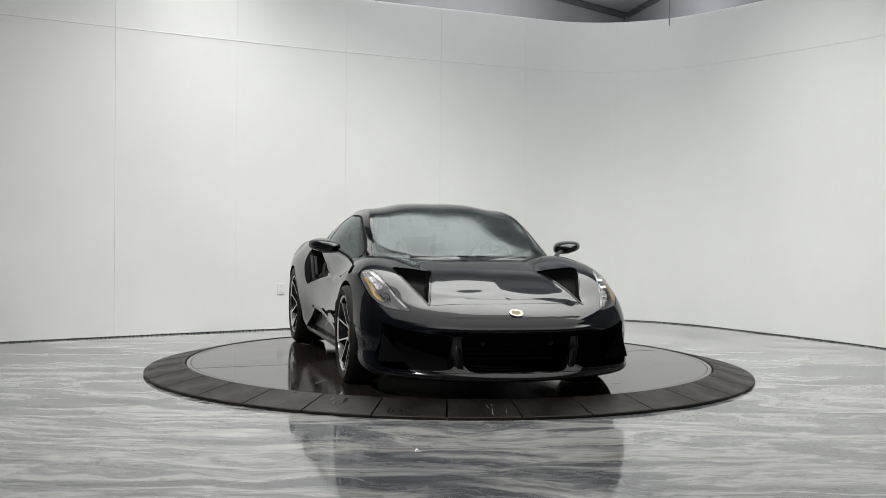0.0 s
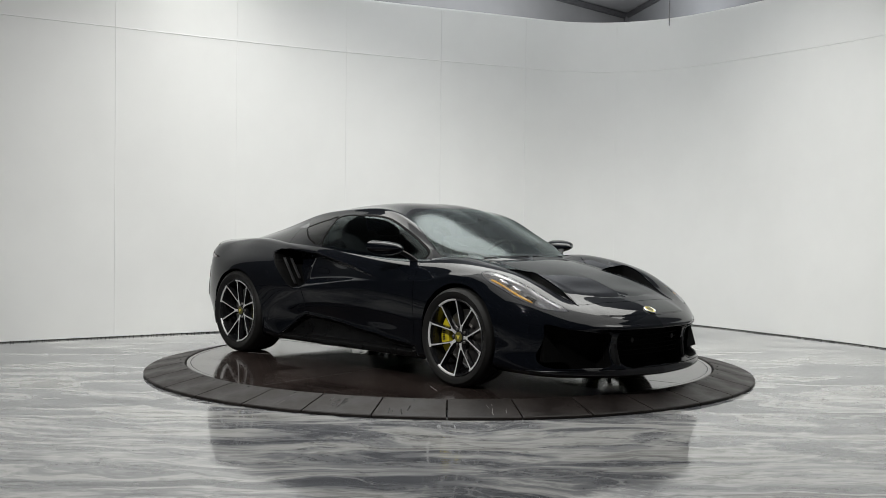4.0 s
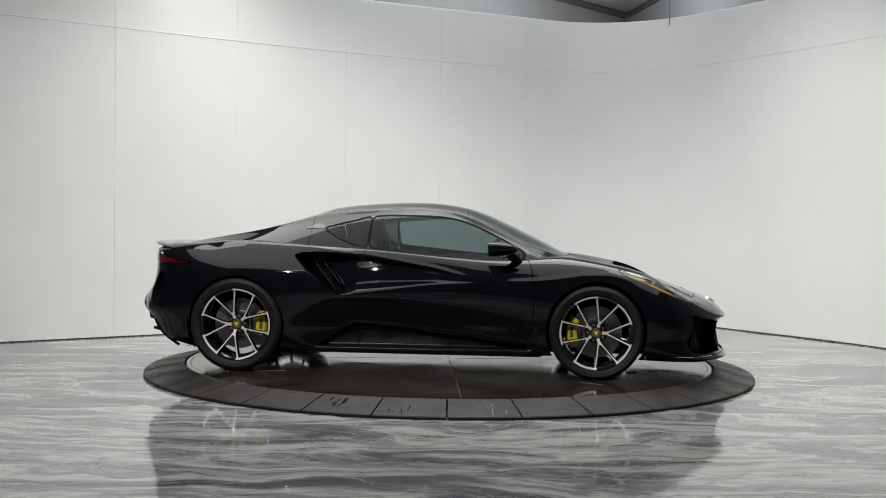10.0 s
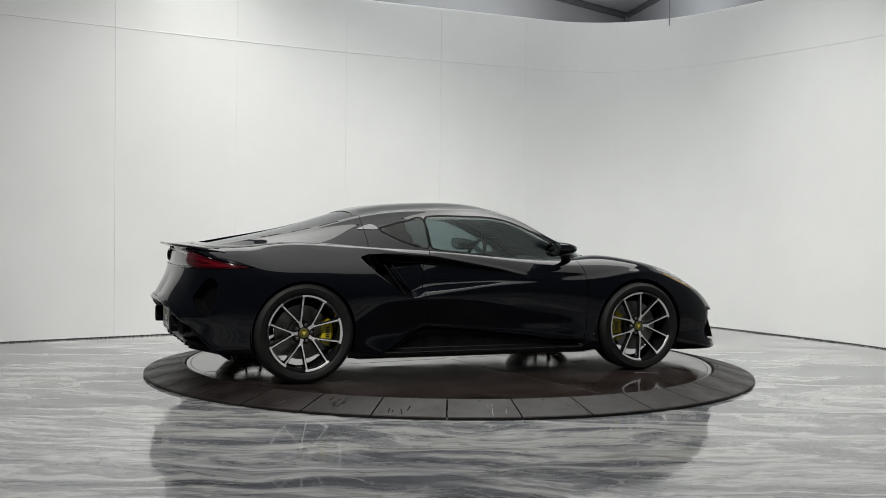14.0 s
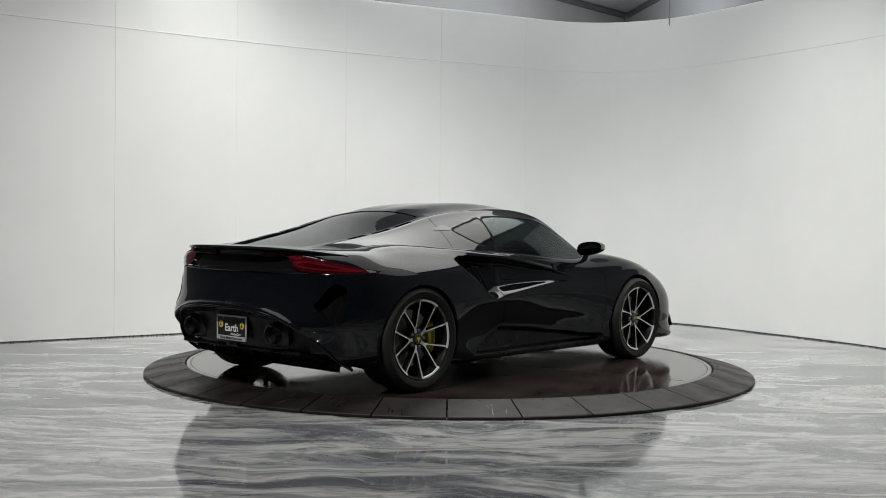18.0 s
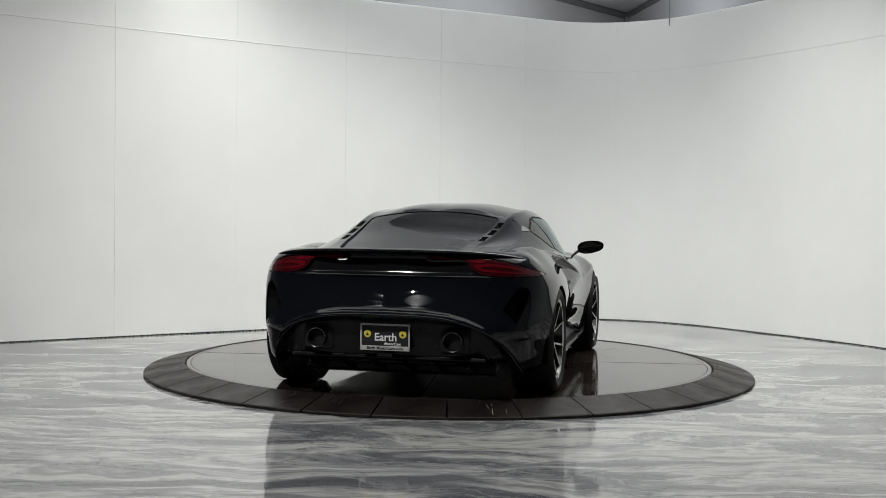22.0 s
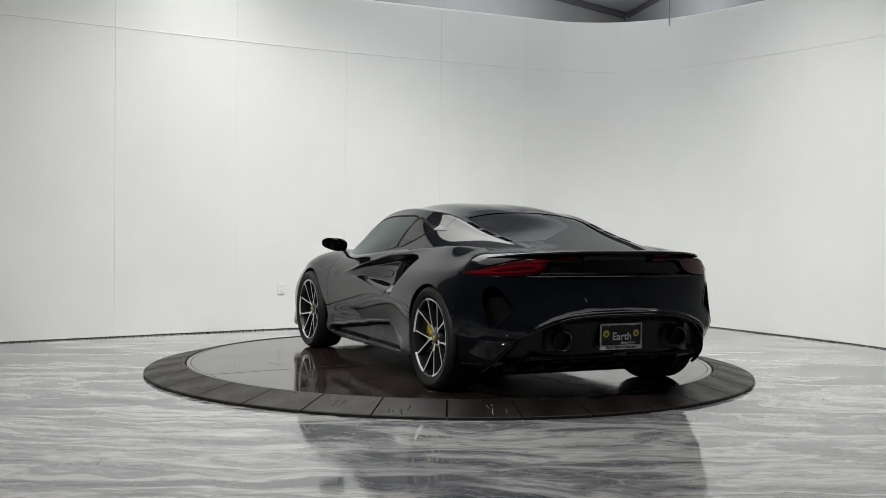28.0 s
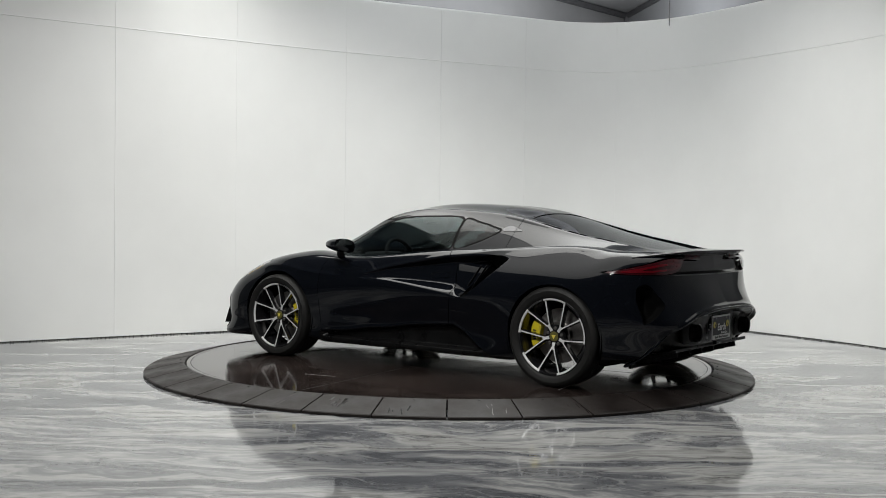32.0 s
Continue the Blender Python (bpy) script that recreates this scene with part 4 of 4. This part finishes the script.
def plate():
    x, y0, z0 = -2.081, -.0044, .394
    p = new("licence_plate")
    p.parent = car
    p["label"] = "black dealer plate in a chrome frame"
    part("plate_body", box_bm(.008, .300, .152, pose(x + .008, y0, z0), .002, 1), PLATE_BLACK, p)
    for nm, sy, sz, dy, dz in (("frame_top", .311, .012, 0, .0755), ("frame_bottom", .311, .028, 0, -.0675), ("frame_side", .010, .163, .1505, 0), ("frame_side", .010, .163, -.1505, 0)):
        part(nm, box_bm(.010, sy, sz, pose(x + .004, y0 + dy, z0 + dz), .002, 1), PLATE_FRAME, p, "chrome frame" if nm != "frame_bottom" else "pale frame strip")
    text_part("Earth", .066, x - .0005, y0 - .004, z0 - .002, WHITE, p, weight=.0012)
    text_part("MotorCars", .023, x - .0005, y0 - .046, z0 - .040, WHITE, p, shear=.3, weight=.0004)
    text_part("Earth MotorCars.com", .024, x - .0018, y0, z0 - .0675, PLATE_BLACK, p, squeeze=1.05, weight=.0008)
    for sy in (1, -1):
        vs, fs = lathe([(0, .003), (.021, .003), (.023, 0)], 28)
        o = mesh_ob("emblem_disc", vs, fs, BADGE_YELLOW, p, "yellow round emblem")
        o.matrix_local = pose(x + .003, y0 + sy * .110, z0 + .018, 0, -90, 0)
        vs, fs = lathe([(.016, .004), (.018, .004)], 28)
        k = mesh_ob("emblem_ring", vs, fs, PLATE_BLACK, p)
        k.matrix_local = o.matrix_local.copy()
        tri = mesh_ob("emblem_mark", [(0, -.011, .008), (0, .011, .008), (0, 0, -.011)], [(0, 1, 2)], PLATE_BLACK, p)
        tri.matrix_local = pose(x - .0015, y0 + sy * .110, z0 + .016, 180, 0, 0)
        vs, fs = lathe([(0, .003), (.005, .003), (.006, 0)], 14)
        b = mesh_ob("screw", vs, fs, CHROME, p)
        b.matrix_local = pose(x + .002, y0 + sy * .09, z0 + .062, 0, -90, 0)
    part("plate_lamp", box_bm(.03, .10, .02, pose(-2.055, 0, .285), .006, 2), TRIM, car)


plate()


def badge(x, y, z, ry, r, parent, stretch=1.0):
    vs, fs = lathe([(0, .004), (r * .80, .004), (r * .80, .003)], 36)
    m = pose(x, y, z, 0, ry, 0) @ Matrix.Diagonal((1, stretch, 1, 1))
    o = mesh_ob("badge", vs, fs, BADGE_YELLOW, parent, "round yellow badge")
    o.matrix_local = m
    vs, fs = lathe([(r * .80, .003), (r * .86, .006), (r * .95, .006), (r, 0)], 36)
    k = mesh_ob("badge_rim", vs, fs, CHROME, o, "chrome rim", True)
    tri = mesh_ob("badge_mark", [(r * -.5, r * -.55, .005), (r * -.5, r * .55, .005), (r * .1, r * .62, .005), (r * .55, 0, .005), (r * .1, r * -.62, .005)], [(0, 4, 3, 2, 1)], BADGE_DARK, o, "dark olive mark")
    return o


badge(2.178, 0, .5285, 27, .043, car, 1.05)


# ---- wheels ----
def wheel_parts(R, width, rim_r, rear):
    """Meshes of one wheel, its axis along y, the outer face at +y."""
    w = width / 2
    rr = rim_r
    tyre = [(rr - .004, w - .022), (rr + .006, w - .008), (rr + .02, w - .001), (rr + .045, w + .004), (R - .022, w - .002), (R - .008, w - .012), (R - .001, w - .030), (R, w - .05),
            (R, w * .3), (R - .006, w * .28), (R - .006, w * .22), (R, w * .2), (R, -w * .2), (R - .006, -w * .22), (R - .006, -w * .28), (R, -w * .3), (R, -w + .05), (R - .008, -w + .012), (R - .05, -w - .002), (rr, -w + .01)]
    lip = [(rr - .004, w - .022), (rr + .001, w - .012), (rr - .003, w - .008), (rr - .014, w - .010), (rr - .018, w - .022), (rr - .024, w - .06), (rr - .035, w - .12), (rr - .02, -w + .03), (rr, -w + .012)]
    return tyre, lip


def spoke_mesh(a, turn, rim_r, w, cut):
    """One arm of a Y spoke, its rim end at angle a and its foot turned towards the stem: black body, or its machined face alone."""
    foot = a + turn
    rows = [(.034, foot, .010, -.054), (.066, foot - turn * .10, .0095, -.048), (.10, foot - turn * .46, .0085, -.040), (.15, foot - turn * .76, .0085, -.032),
            (.20, foot - turn * .91, .0095, -.025), (rim_r - .014, a, .0115, -.017)]
    P = [np.array((r * math.cos(b), r * math.sin(b))) for r, b, _, _ in rows]
    vs, fs = [], []
    for i, (r, b, hw, dy) in enumerate(rows):
        y = w + dy
        d = P[min(i + 1, 5)] - P[max(i - 1, 0)]
        d = d / np.linalg.norm(d)
        nx, nz = -d[1], d[0]
        if cut:
            pts = [(-hw * .50, y + .001), (hw * .50, y + .001)]
        else:
            pts = [(-hw * .8, y), (hw * .8, y), (hw * 1.2, y - .022), (hw * .9, y - .045), (-hw * .9, y - .045), (-hw * 1.2, y - .022)]
        for t, yy in pts:
            vs.append((P[i][0] + t * nx, yy, P[i][1] + t * nz))
    k = 2 if cut else 6
    for i in range(len(rows) - 1):
        for q in range(1 if cut else 6):
            fs.append((i * k + q, i * k + (q + 1) % k, (i + 1) * k + (q + 1) % k, (i + 1) * k + q))
    return vs, fs


def arc_mesh(a0, a1, rim_r, w):
    """The machined rim stretch that joins the two arms of a pair."""
    vs, fs = [], []
    for i in range(13):
        a = a0 + (a1 - a0) * i / 12
        for r, y in ((rim_r - .003, w - .0065), (rim_r - .013, w - .0085), (rim_r - .017, w - .013)):
            vs.append((r * math.cos(a), y, r * math.sin(a)))
    for i in range(12):
        for q in range(2):
            fs.append((i * 3 + q, i * 3 + q + 1, i * 3 + q + 4, i * 3 + q + 3))
    return vs, fs


def plain(name, vs, fs, material, parent, label="", smooth=True):
    o = mesh_ob(name, vs, fs, material, parent, label, smooth)
    if smooth:
        o.data.set_sharp_from_angle(angle=radians(35))
    return o


def build_wheel(x, side_sign, rear, phase):
    R = R_REAR if rear else R_FRONT
    width = .285 if rear else .245
    rim_r = .259
    w = width / 2
    wh = new("wheel")
    wh.parent = car
    wh["label"] = "black ten-spoke alloy wheel with machined silver faces"
    y_out = .955 if rear else .938
    wh.matrix_local = pose(x, side_sign * (y_out - w), R, 0, 0, 0 if side_sign > 0 else 180)
    tyre, lip = wheel_parts(R, width, rim_r, rear)
    vs, fs = lathe(tyre, 72, "y")
    plain("tyre", vs, fs, TYRE, wh, "black low-profile tyre")
    vs, fs = lathe(lip, 72, "y")
    plain("rim", vs, fs, RIM_BLACK, wh)
    half = math.pi / 10
    for i in range(5):
        mid = phase + i * 2 * math.pi / 5
        for turn in (-half * .96, half * .96):
            a = mid - turn
            turn = -turn
            vs, fs = spoke_mesh(a, turn, rim_r, w, False)
            sp = plain("spoke", vs, fs, RIM_BLACK, wh, "", False)
            vs, fs = spoke_mesh(a, turn, rim_r, w, True)
            plain("machined_face", vs, [f[::-1] for f in fs], RIM_CUT, sp, "bright machined face", False)
        fy = mid + half * 2
        vs = [(r * math.cos(fy) - t * math.sin(fy), w + dy + .0012, r * math.sin(fy) + t * math.cos(fy)) for r, hw, dy in ((.034, .012, -.054), (.060, .0105, -.049), (.088, .008, -.043)) for t in (-hw, hw)]
        plain("spoke_root", vs, [(2, 3, 1, 0), (4, 5, 3, 2)], RIM_CUT, wh, "bright machined root of a spoke", False)
        vs, fs = arc_mesh(mid - half - .035, mid + half + .035, rim_r, w)
        plain("rim_arc", vs, fs, RIM_CUT, wh, "bright machined rim edge", False)
    vs, fs = lathe([(.078, w - .075), (.068, w - .058), (.052, w - .054), (.034, w - .050), (.033, w - .046), (0, w - .046)], 40, "y")
    plain("hub", vs, fs, RIM_BLACK, wh)
    vs, fs = lathe([(.033, w - .0455), (.031, w - .042), (0, w - .041)], 32, "y")
    cap = plain("centre_cap", vs, fs, BADGE_DARK, wh, "dark olive centre cap")
    mesh_ob("cap_mark", [(-.017, w - .040, .011), (.017, w - .040, .011), (0, w - .040, -.018)], [(0, 1, 2)], BADGE_YELLOW, cap, "yellow mark")
    for i in range(5):
        a = phase + i * 2 * math.pi / 5
        vs, fs = lathe([(.011, 0), (.011, .012), (.008, .016), (0, .016)], 10, "y")
        vs = [(v[0] + .056 * math.cos(a), v[1] + w - .062, v[2] + .056 * math.sin(a)) for v in vs]
        plain("wheel_nut", vs, fs, IRON, wh)
    # brake: disc with a hat, and a yellow caliper
    yb = w - .135
    vs, fs = lathe([(.085, yb - .012), (.183, yb - .012), (.184, yb), (.183, yb + .014), (.095, yb + .014), (.092, yb + .04), (.05, yb + .042), (.0, yb + .042)], 64, "y")
    plain("brake_disc", vs, fs, IRON, wh, "grey vented brake disc")
    fwd = 1 if rear else -1
    fwd *= side_sign
    mid = 0 if fwd > 0 else math.pi
    span = .60 if not rear else .50
    vs, fs, n = [], [], 10
    prof = [(.128, yb + .018), (.132, yb + .052), (.145, yb + .060), (.198, yb + .056), (.212, yb + .040), (.214, yb - .03), (.128, yb - .03)]
    for i in range(n + 1):
        a = mid - span + 2 * span * i / n
        taper = 1 - .10 * abs(2 * i / n - 1) ** 3
        for r, y in prof:
            r2 = .17 + (r - .17) * taper
            vs.append((r2 * math.cos(a), y, r2 * math.sin(a)))
    k = len(prof)
    for i in range(n):
        for q in range(k):
            fs.append((i * k + q, (i + 1) * k + q, (i + 1) * k + (q + 1) % k, i * k + (q + 1) % k))
    fs += [tuple(range(k)), tuple(range(n * k, (n + 1) * k))[::-1]]
    cal = plain("caliper", vs, [f[::-1] for f in fs], YELLOW, wh, "yellow brake caliper")
    for i, h in enumerate((-2, -1, 0, 1, 2)):
        a = mid + h * .085
        bm = box_bm(.024, .002, .008, pose(.172 * math.cos(a), yb + .0605, .172 * math.sin(a)) @ Matrix.Rotation(-a, 4, "Y"), .0)
        part("caliper_mark", bm, PLATE_BLACK, cal)
    return wh


for sgn in (1, -1):
    build_wheel(FRONT_X, sgn, False, radians(3 if sgn > 0 else .5))
    build_wheel(REAR_X, sgn, True, radians(23 if sgn > 0 else 33))

# wheel housings and the flat floor under the car
for x in (FRONT_X, REAR_X):
    for sgn in (1, -1):
        vs, fs = lathe([(ARCH_R + .012, .955 if x < 0 else .925), (ARCH_R + .02, .80), (ARCH_R + .02, .50), (.12, .50)], 40, "y", -.35, math.pi + .35)
        if x > 0:
            vs = [(v[0], min(v[1], .90), v[2]) for v in vs]
        else:
            vs = [(v[0], min(v[1], .93), v[2]) for v in vs]
        vs = [(v[0] + x, sgn * v[1], v[2] + .335) for v in vs]
        plain("wheel_housing", vs, fs, VOID, car, "black wheel arch liner")
vs, fs = [], []
for x, y in ((-1.75, .70), (-1.66, .50), (-.92, .50), (-.9, .84), (.9, .84), (.93, .50), (1.66, .50), (1.70, .78), (2.05, .52), (2.18, .2)):
    vs += [(x, -y, .142), (x, y, .142)]
fs = [(i * 2, i * 2 + 2, i * 2 + 3, i * 2 + 1) for i in range(9)]
mesh_ob("underfloor", vs, [f[::-1] for f in fs], SATIN, car, "flat black underfloor")


# ---- mirrors, wipers, handles, small outside parts ----
for sgn, door_ob in ((1, doors[0]), (-1, doors[1])):
    mm = pose(.615, sgn * .945, .905, 0, 0, sgn * -12)
    # rounded wedge: flat glass face behind, blunt nose, lower edge swept up outwards
    vs, fs, nr, ns = [], [], 9, 32
    for i in range(nr + 1):
        u = i / nr
        x = -.075 + .205 * u
        w, h = .104 * (1 - u ** 2.6) ** .55, .052 * (1 - u ** 2.2) ** .6
        for k in range(ns):
            a = k * 2 * math.pi / ns
            c, q = math.cos(a), math.sin(a)
            yy = w * abs(c) ** .72 * (1 if c > 0 else -1)
            zz = h * abs(q) ** .72 * (1 if q > 0 else -1)
            zz *= 1 - .30 * max(0, yy / .104) if zz < 0 else 1 - .12 * max(0, yy / .104)
            v = mm @ Vector((x - .03 * max(0, yy / .104), sgn * yy, zz + .010 * yy / .104))
            vs.append(tuple(v))
    for i in range(nr):
        for k in range(ns):
            f = (i * ns + k, i * ns + (k + 1) % ns, (i + 1) * ns + (k + 1) % ns, (i + 1) * ns + k)
            fs.append(f if sgn < 0 else f[::-1])
    mir = plain("wing_mirror", vs, fs, PAINT, door_ob, "gloss black wing mirror")
    rimv = [mm.inverted() @ Vector(v) for v in vs[:ns]]
    gv = [tuple(mm @ Vector((v.x + .004, v.y * .93, v.z * .90))) for v in rimv]
    mesh_ob("mirror_glass", gv, [tuple(range(ns))[::-1] if sgn < 0 else tuple(range(ns))], MIRROR_DARK, mir, "dark mirror glass")
    arm = spline([(.655, sgn * .885, .888), (.675, sgn * .855, .872), (.70, sgn * .82, .848), (.725, sgn * .785, .815)], 8)
    vs, fs = [], []
    for i, p in enumerate(arm):
        for q in range(8):
            a = q * math.pi / 4
            vs.append((p[0] + .040 * math.cos(a), p[1], p[2] + .015 * math.sin(a)))
    for i in range(7):
        for q in range(8):
            fs.append((i * 8 + q, i * 8 + (q + 1) % 8, (i + 1) * 8 + (q + 1) % 8, (i + 1) * 8 + q))
    plain("mirror_arm", vs, fs, SATIN, mir)

HD = outline("xz", [(-.355, .724), (-.30, .728), (-.235, .722), (-.196, .708), (-.192, .694), (-.21, .686), (-.30, .690), (-.345, .695), (-.358, .708)])
hd = door.moved(.0035).keep(HD, 0.0)
on_sides(hd, "door_handle", PAINT, "flush door handle", .006, doors)
hdr = door.moved(.0012).clip(HD(door.V) + .003)
on_sides(hdr, "handle_gap", VOID, "", .001, doors)
QB = outline("xz", [(-.85, 1.037), (-.81, 1.052), (-.775, 1.065), (-.725, 1.067), (-.70, 1.042), (-.77, 1.035)])
qb = but.moved(.003).keep(QB, 0.0)
on_sides(qb.joined(C.moved(.003).keep(both(QB, LOW), 0.0)), "quarter_badge", BADGE_GREY, "small silver quarter badge", .003)

for sgn, x0, y0, x1, y1 in ((1, 1.105, .05, 1.03, .46), (1, 1.05, -.42, 1.108, .0)):
    a = Vector((x0, y0, .852)) if y0 > 0 else Vector((x0, y0, .842))
    b = Vector((x1, y1, .842)) if y0 > 0 else Vector((x1, y1, .852))
    d = b - a
    bm = box_bm(d.length, .009, .008, Matrix.Translation((a + b) / 2) @ d.to_track_quat("X", "Z").to_matrix().to_4x4(), .003, 1)
    part("wiper", bm, SATIN, car, "thin black wiper")
cw = [(1.155, 0), (1.14, .3), (1.10, .5), (1.0, .62), (.90, .70)]
vs, fs = [], []
for sgn in (1, -1):
    o = len(vs)
    for x, y in cw:
        vs += [(x + .01, sgn * y, .815), (x - .13, sgn * y * .93, .81)]
    for i in range(4):
        f = (o + i * 2, o + i * 2 + 2, o + i * 2 + 3, o + i * 2 + 1)
        fs.append(f if sgn > 0 else f[::-1])
mesh_ob("cowl", vs, fs, SATIN, car, "black plastic cowl under the windscreen")

# struts between the nose openings, blades in the side intakes, grille bars
for sgn in (1, -1):
    bm = bmesh.new()
    pr = [(2.165, .362, .395), (2.165, .40, .395), (2.11, .42, .385), (2.215, .338, .176), (2.20, .385, .174), (2.11, .40, .17)]
    vsb = [bm.verts.new((x, sgn * y, z)) for x, y, z in pr]
    for f in ((0, 1, 4, 3), (1, 2, 5, 4), (2, 0, 3, 5), (0, 2, 1), (3, 4, 5)):
        bm.faces.new([vsb[i] for i in f])
    bmesh.ops.recalc_face_normals(bm, faces=bm.faces)
    bmesh.ops.bevel(bm, geom=bm.edges[:], offset=.006, segments=2, affect="EDGES")
    part("nose_strut", bm, SATIN, car, "black nose strut", True)
    bm = bmesh.new()
    pr = [(1.955, .80, .40), (1.99, .835, .225), (2.03, .66, .222), (1.93, .79, .36), (1.93, .81, .225), (1.97, .67, .222)]
    vsb = [bm.verts.new((x, sgn * y, z)) for x, y, z in pr]
    for f in ((0, 1, 2), (3, 5, 4), (0, 3, 4, 1), (1, 4, 5, 2), (2, 5, 3, 0)):
        bm.faces.new([vsb[i] for i in f])
    bmesh.ops.recalc_face_normals(bm, faces=bm.faces)
    part("intake_blade", bm, VOID, car, "triangular black blade")
    for x, y, z, h in ((-.645, .872, .694, .25), (-.60, .850, .715, .19)):
        bm = box_bm(.006, .024, h, pose(x, sgn * y, z, 0, -37, 0), .002, 1)
        part("intake_vane", bm, SATIN, car)
for z in (.25, .28, .31, .34, .37):
    vs, fs = [], []
    for i in range(25):
        y = -.33 + .66 * i / 24
        x = 2.195 - .35 * y * y
        vs += [(x, y, z - .004), (x + .006, y, z), (x, y, z + .004)]
    fs = [(i * 3 + q, i * 3 + 3 + q, i * 3 + 4 + q, i * 3 + 1 + q) for i in range(24) for q in range(2)]
    mesh_ob("grille_bar", vs, fs, VOID, car)
for y, z in ((.22, .345), (-.22, .345)):
    vs, fs = lathe([(0, .004), (.014, .003), (.016, 0)], 18)
    o = mesh_ob("parking_sensor", vs, fs, SATIN, car)
    o.matrix_local = pose(2.20, y, z, 0, 90, 0)

# ---- cabin inside ----
cf = mesh_ob("cabin_floor", [(-.85, -.72, .2), (1.0, -.72, .2), (1.0, .72, .2), (-.85, .72, .2)], [(0, 1, 2, 3)], LEATHER, car)
part("rear_bulkhead", box_bm(.05, 1.30, .72, pose(-.74, 0, .62, 0, -10, 0), .02, 2), LEATHER, car)
bm = box_bm(.46, 1.36, .16, pose(.86, 0, .735), .06, 4)
dash = part("dashboard", bm, LEATHER, car, "black leather dashboard", True)
part("instrument_hood", box_bm(.16, .34, .07, pose(.64, .36, .815), .03, 3), LEATHER, dash, "", True)
part("centre_screen", box_bm(.02, .26, .12, pose(.62, 0, .82, 0, -12, 0), .006, 2), TRIM, dash, "dark centre screen")
part("centre_console", box_bm(1.1, .24, .28, pose(.10, 0, .36), .05, 3), LEATHER, car, "", True)
for sgn in (1, -1):
    part("door_card", box_bm(1.15, .05, .50, pose(.22, sgn * .715, .575), .02, 2), LEATHER, doors[0 if sgn > 0 else 1], "dark leather door card")
    seat = new("seat")
    seat.parent = car
    seat["label"] = "dark leather bucket seat with a headrest"
    part("seat_cushion", box_bm(.52, .50, .16, pose(.02, sgn * .37, .34, 0, -8, 0), .06, 4), LEATHER, seat, "", True)
    for k in (-1, 1):
        part("side_bolster", box_bm(.46, .09, .20, pose(.02, sgn * .37 + k * .23, .40, 0, -8, 0), .04, 3), LEATHER, seat, "", True)
        part("back_bolster", box_bm(.14, .10, .52, pose(-.34, sgn * .37 + k * .21, .68, 0, -20, 0), .045, 3), LEATHER, seat, "", True)
    part("backrest", box_bm(.13, .46, .66, pose(-.38, sgn * .37, .70, 0, -20, 0), .05, 4), LEATHER_GREY, seat, "", True)
    part("headrest", box_bm(.10, .26, .20, pose(-.475, sgn * .37, 1.035, 0, -12, 0), .045, 4), LEATHER_GREY, seat, "", True)
sw = new("steering_wheel")
sw.parent = car
sw["label"] = "black leather steering wheel"
sw.matrix_local = pose(.46, .36, .79, 0, -68, 0)
vs, fs = [], []
for i in range(40):
    a = i * math.pi / 20
    for q in range(10):
        b = q * math.pi / 5
        r = .172 + .015 * math.cos(b)
        vs.append((r * math.cos(a), r * math.sin(a), .015 * math.sin(b)))
for i in range(40):
    for q in range(10):
        fs.append((i * 10 + q, ((i + 1) % 40) * 10 + q, ((i + 1) % 40) * 10 + (q + 1) % 10, i * 10 + (q + 1) % 10))
plain("wheel_rim", vs, fs, LEATHER, sw)
part("wheel_boss", box_bm(.10, .14, .04, None, .02, 3), LEATHER, sw, "", True)
for a in (90, -90, 180):
    part("wheel_spoke", box_bm(.13, .03, .015, pose(0, 0, 0, 0, 0, a) @ Matrix.Translation((.10, 0, 0)), .005, 1), TRIM, sw)
part("interior_mirror", box_bm(.03, .22, .06, pose(.43, 0, 1.11), .015, 3), TRIM, car, "", True)


def motions():
    rows_c, rows_t = [], []
    for t, a in TURN:
        c, s = math.cos(radians(a)), math.sin(radians(a))
        x, y = CAR_OFF
        rows_c.append((t, pose(x * c - y * s, x * s + y * c, DISC_Z, 0, 0, a)))
        rows_t.append((t, pose(0, 0, 0, 0, 0, a)))
    walk(car, rows_c)
    walk(turntable, rows_t)


motions()
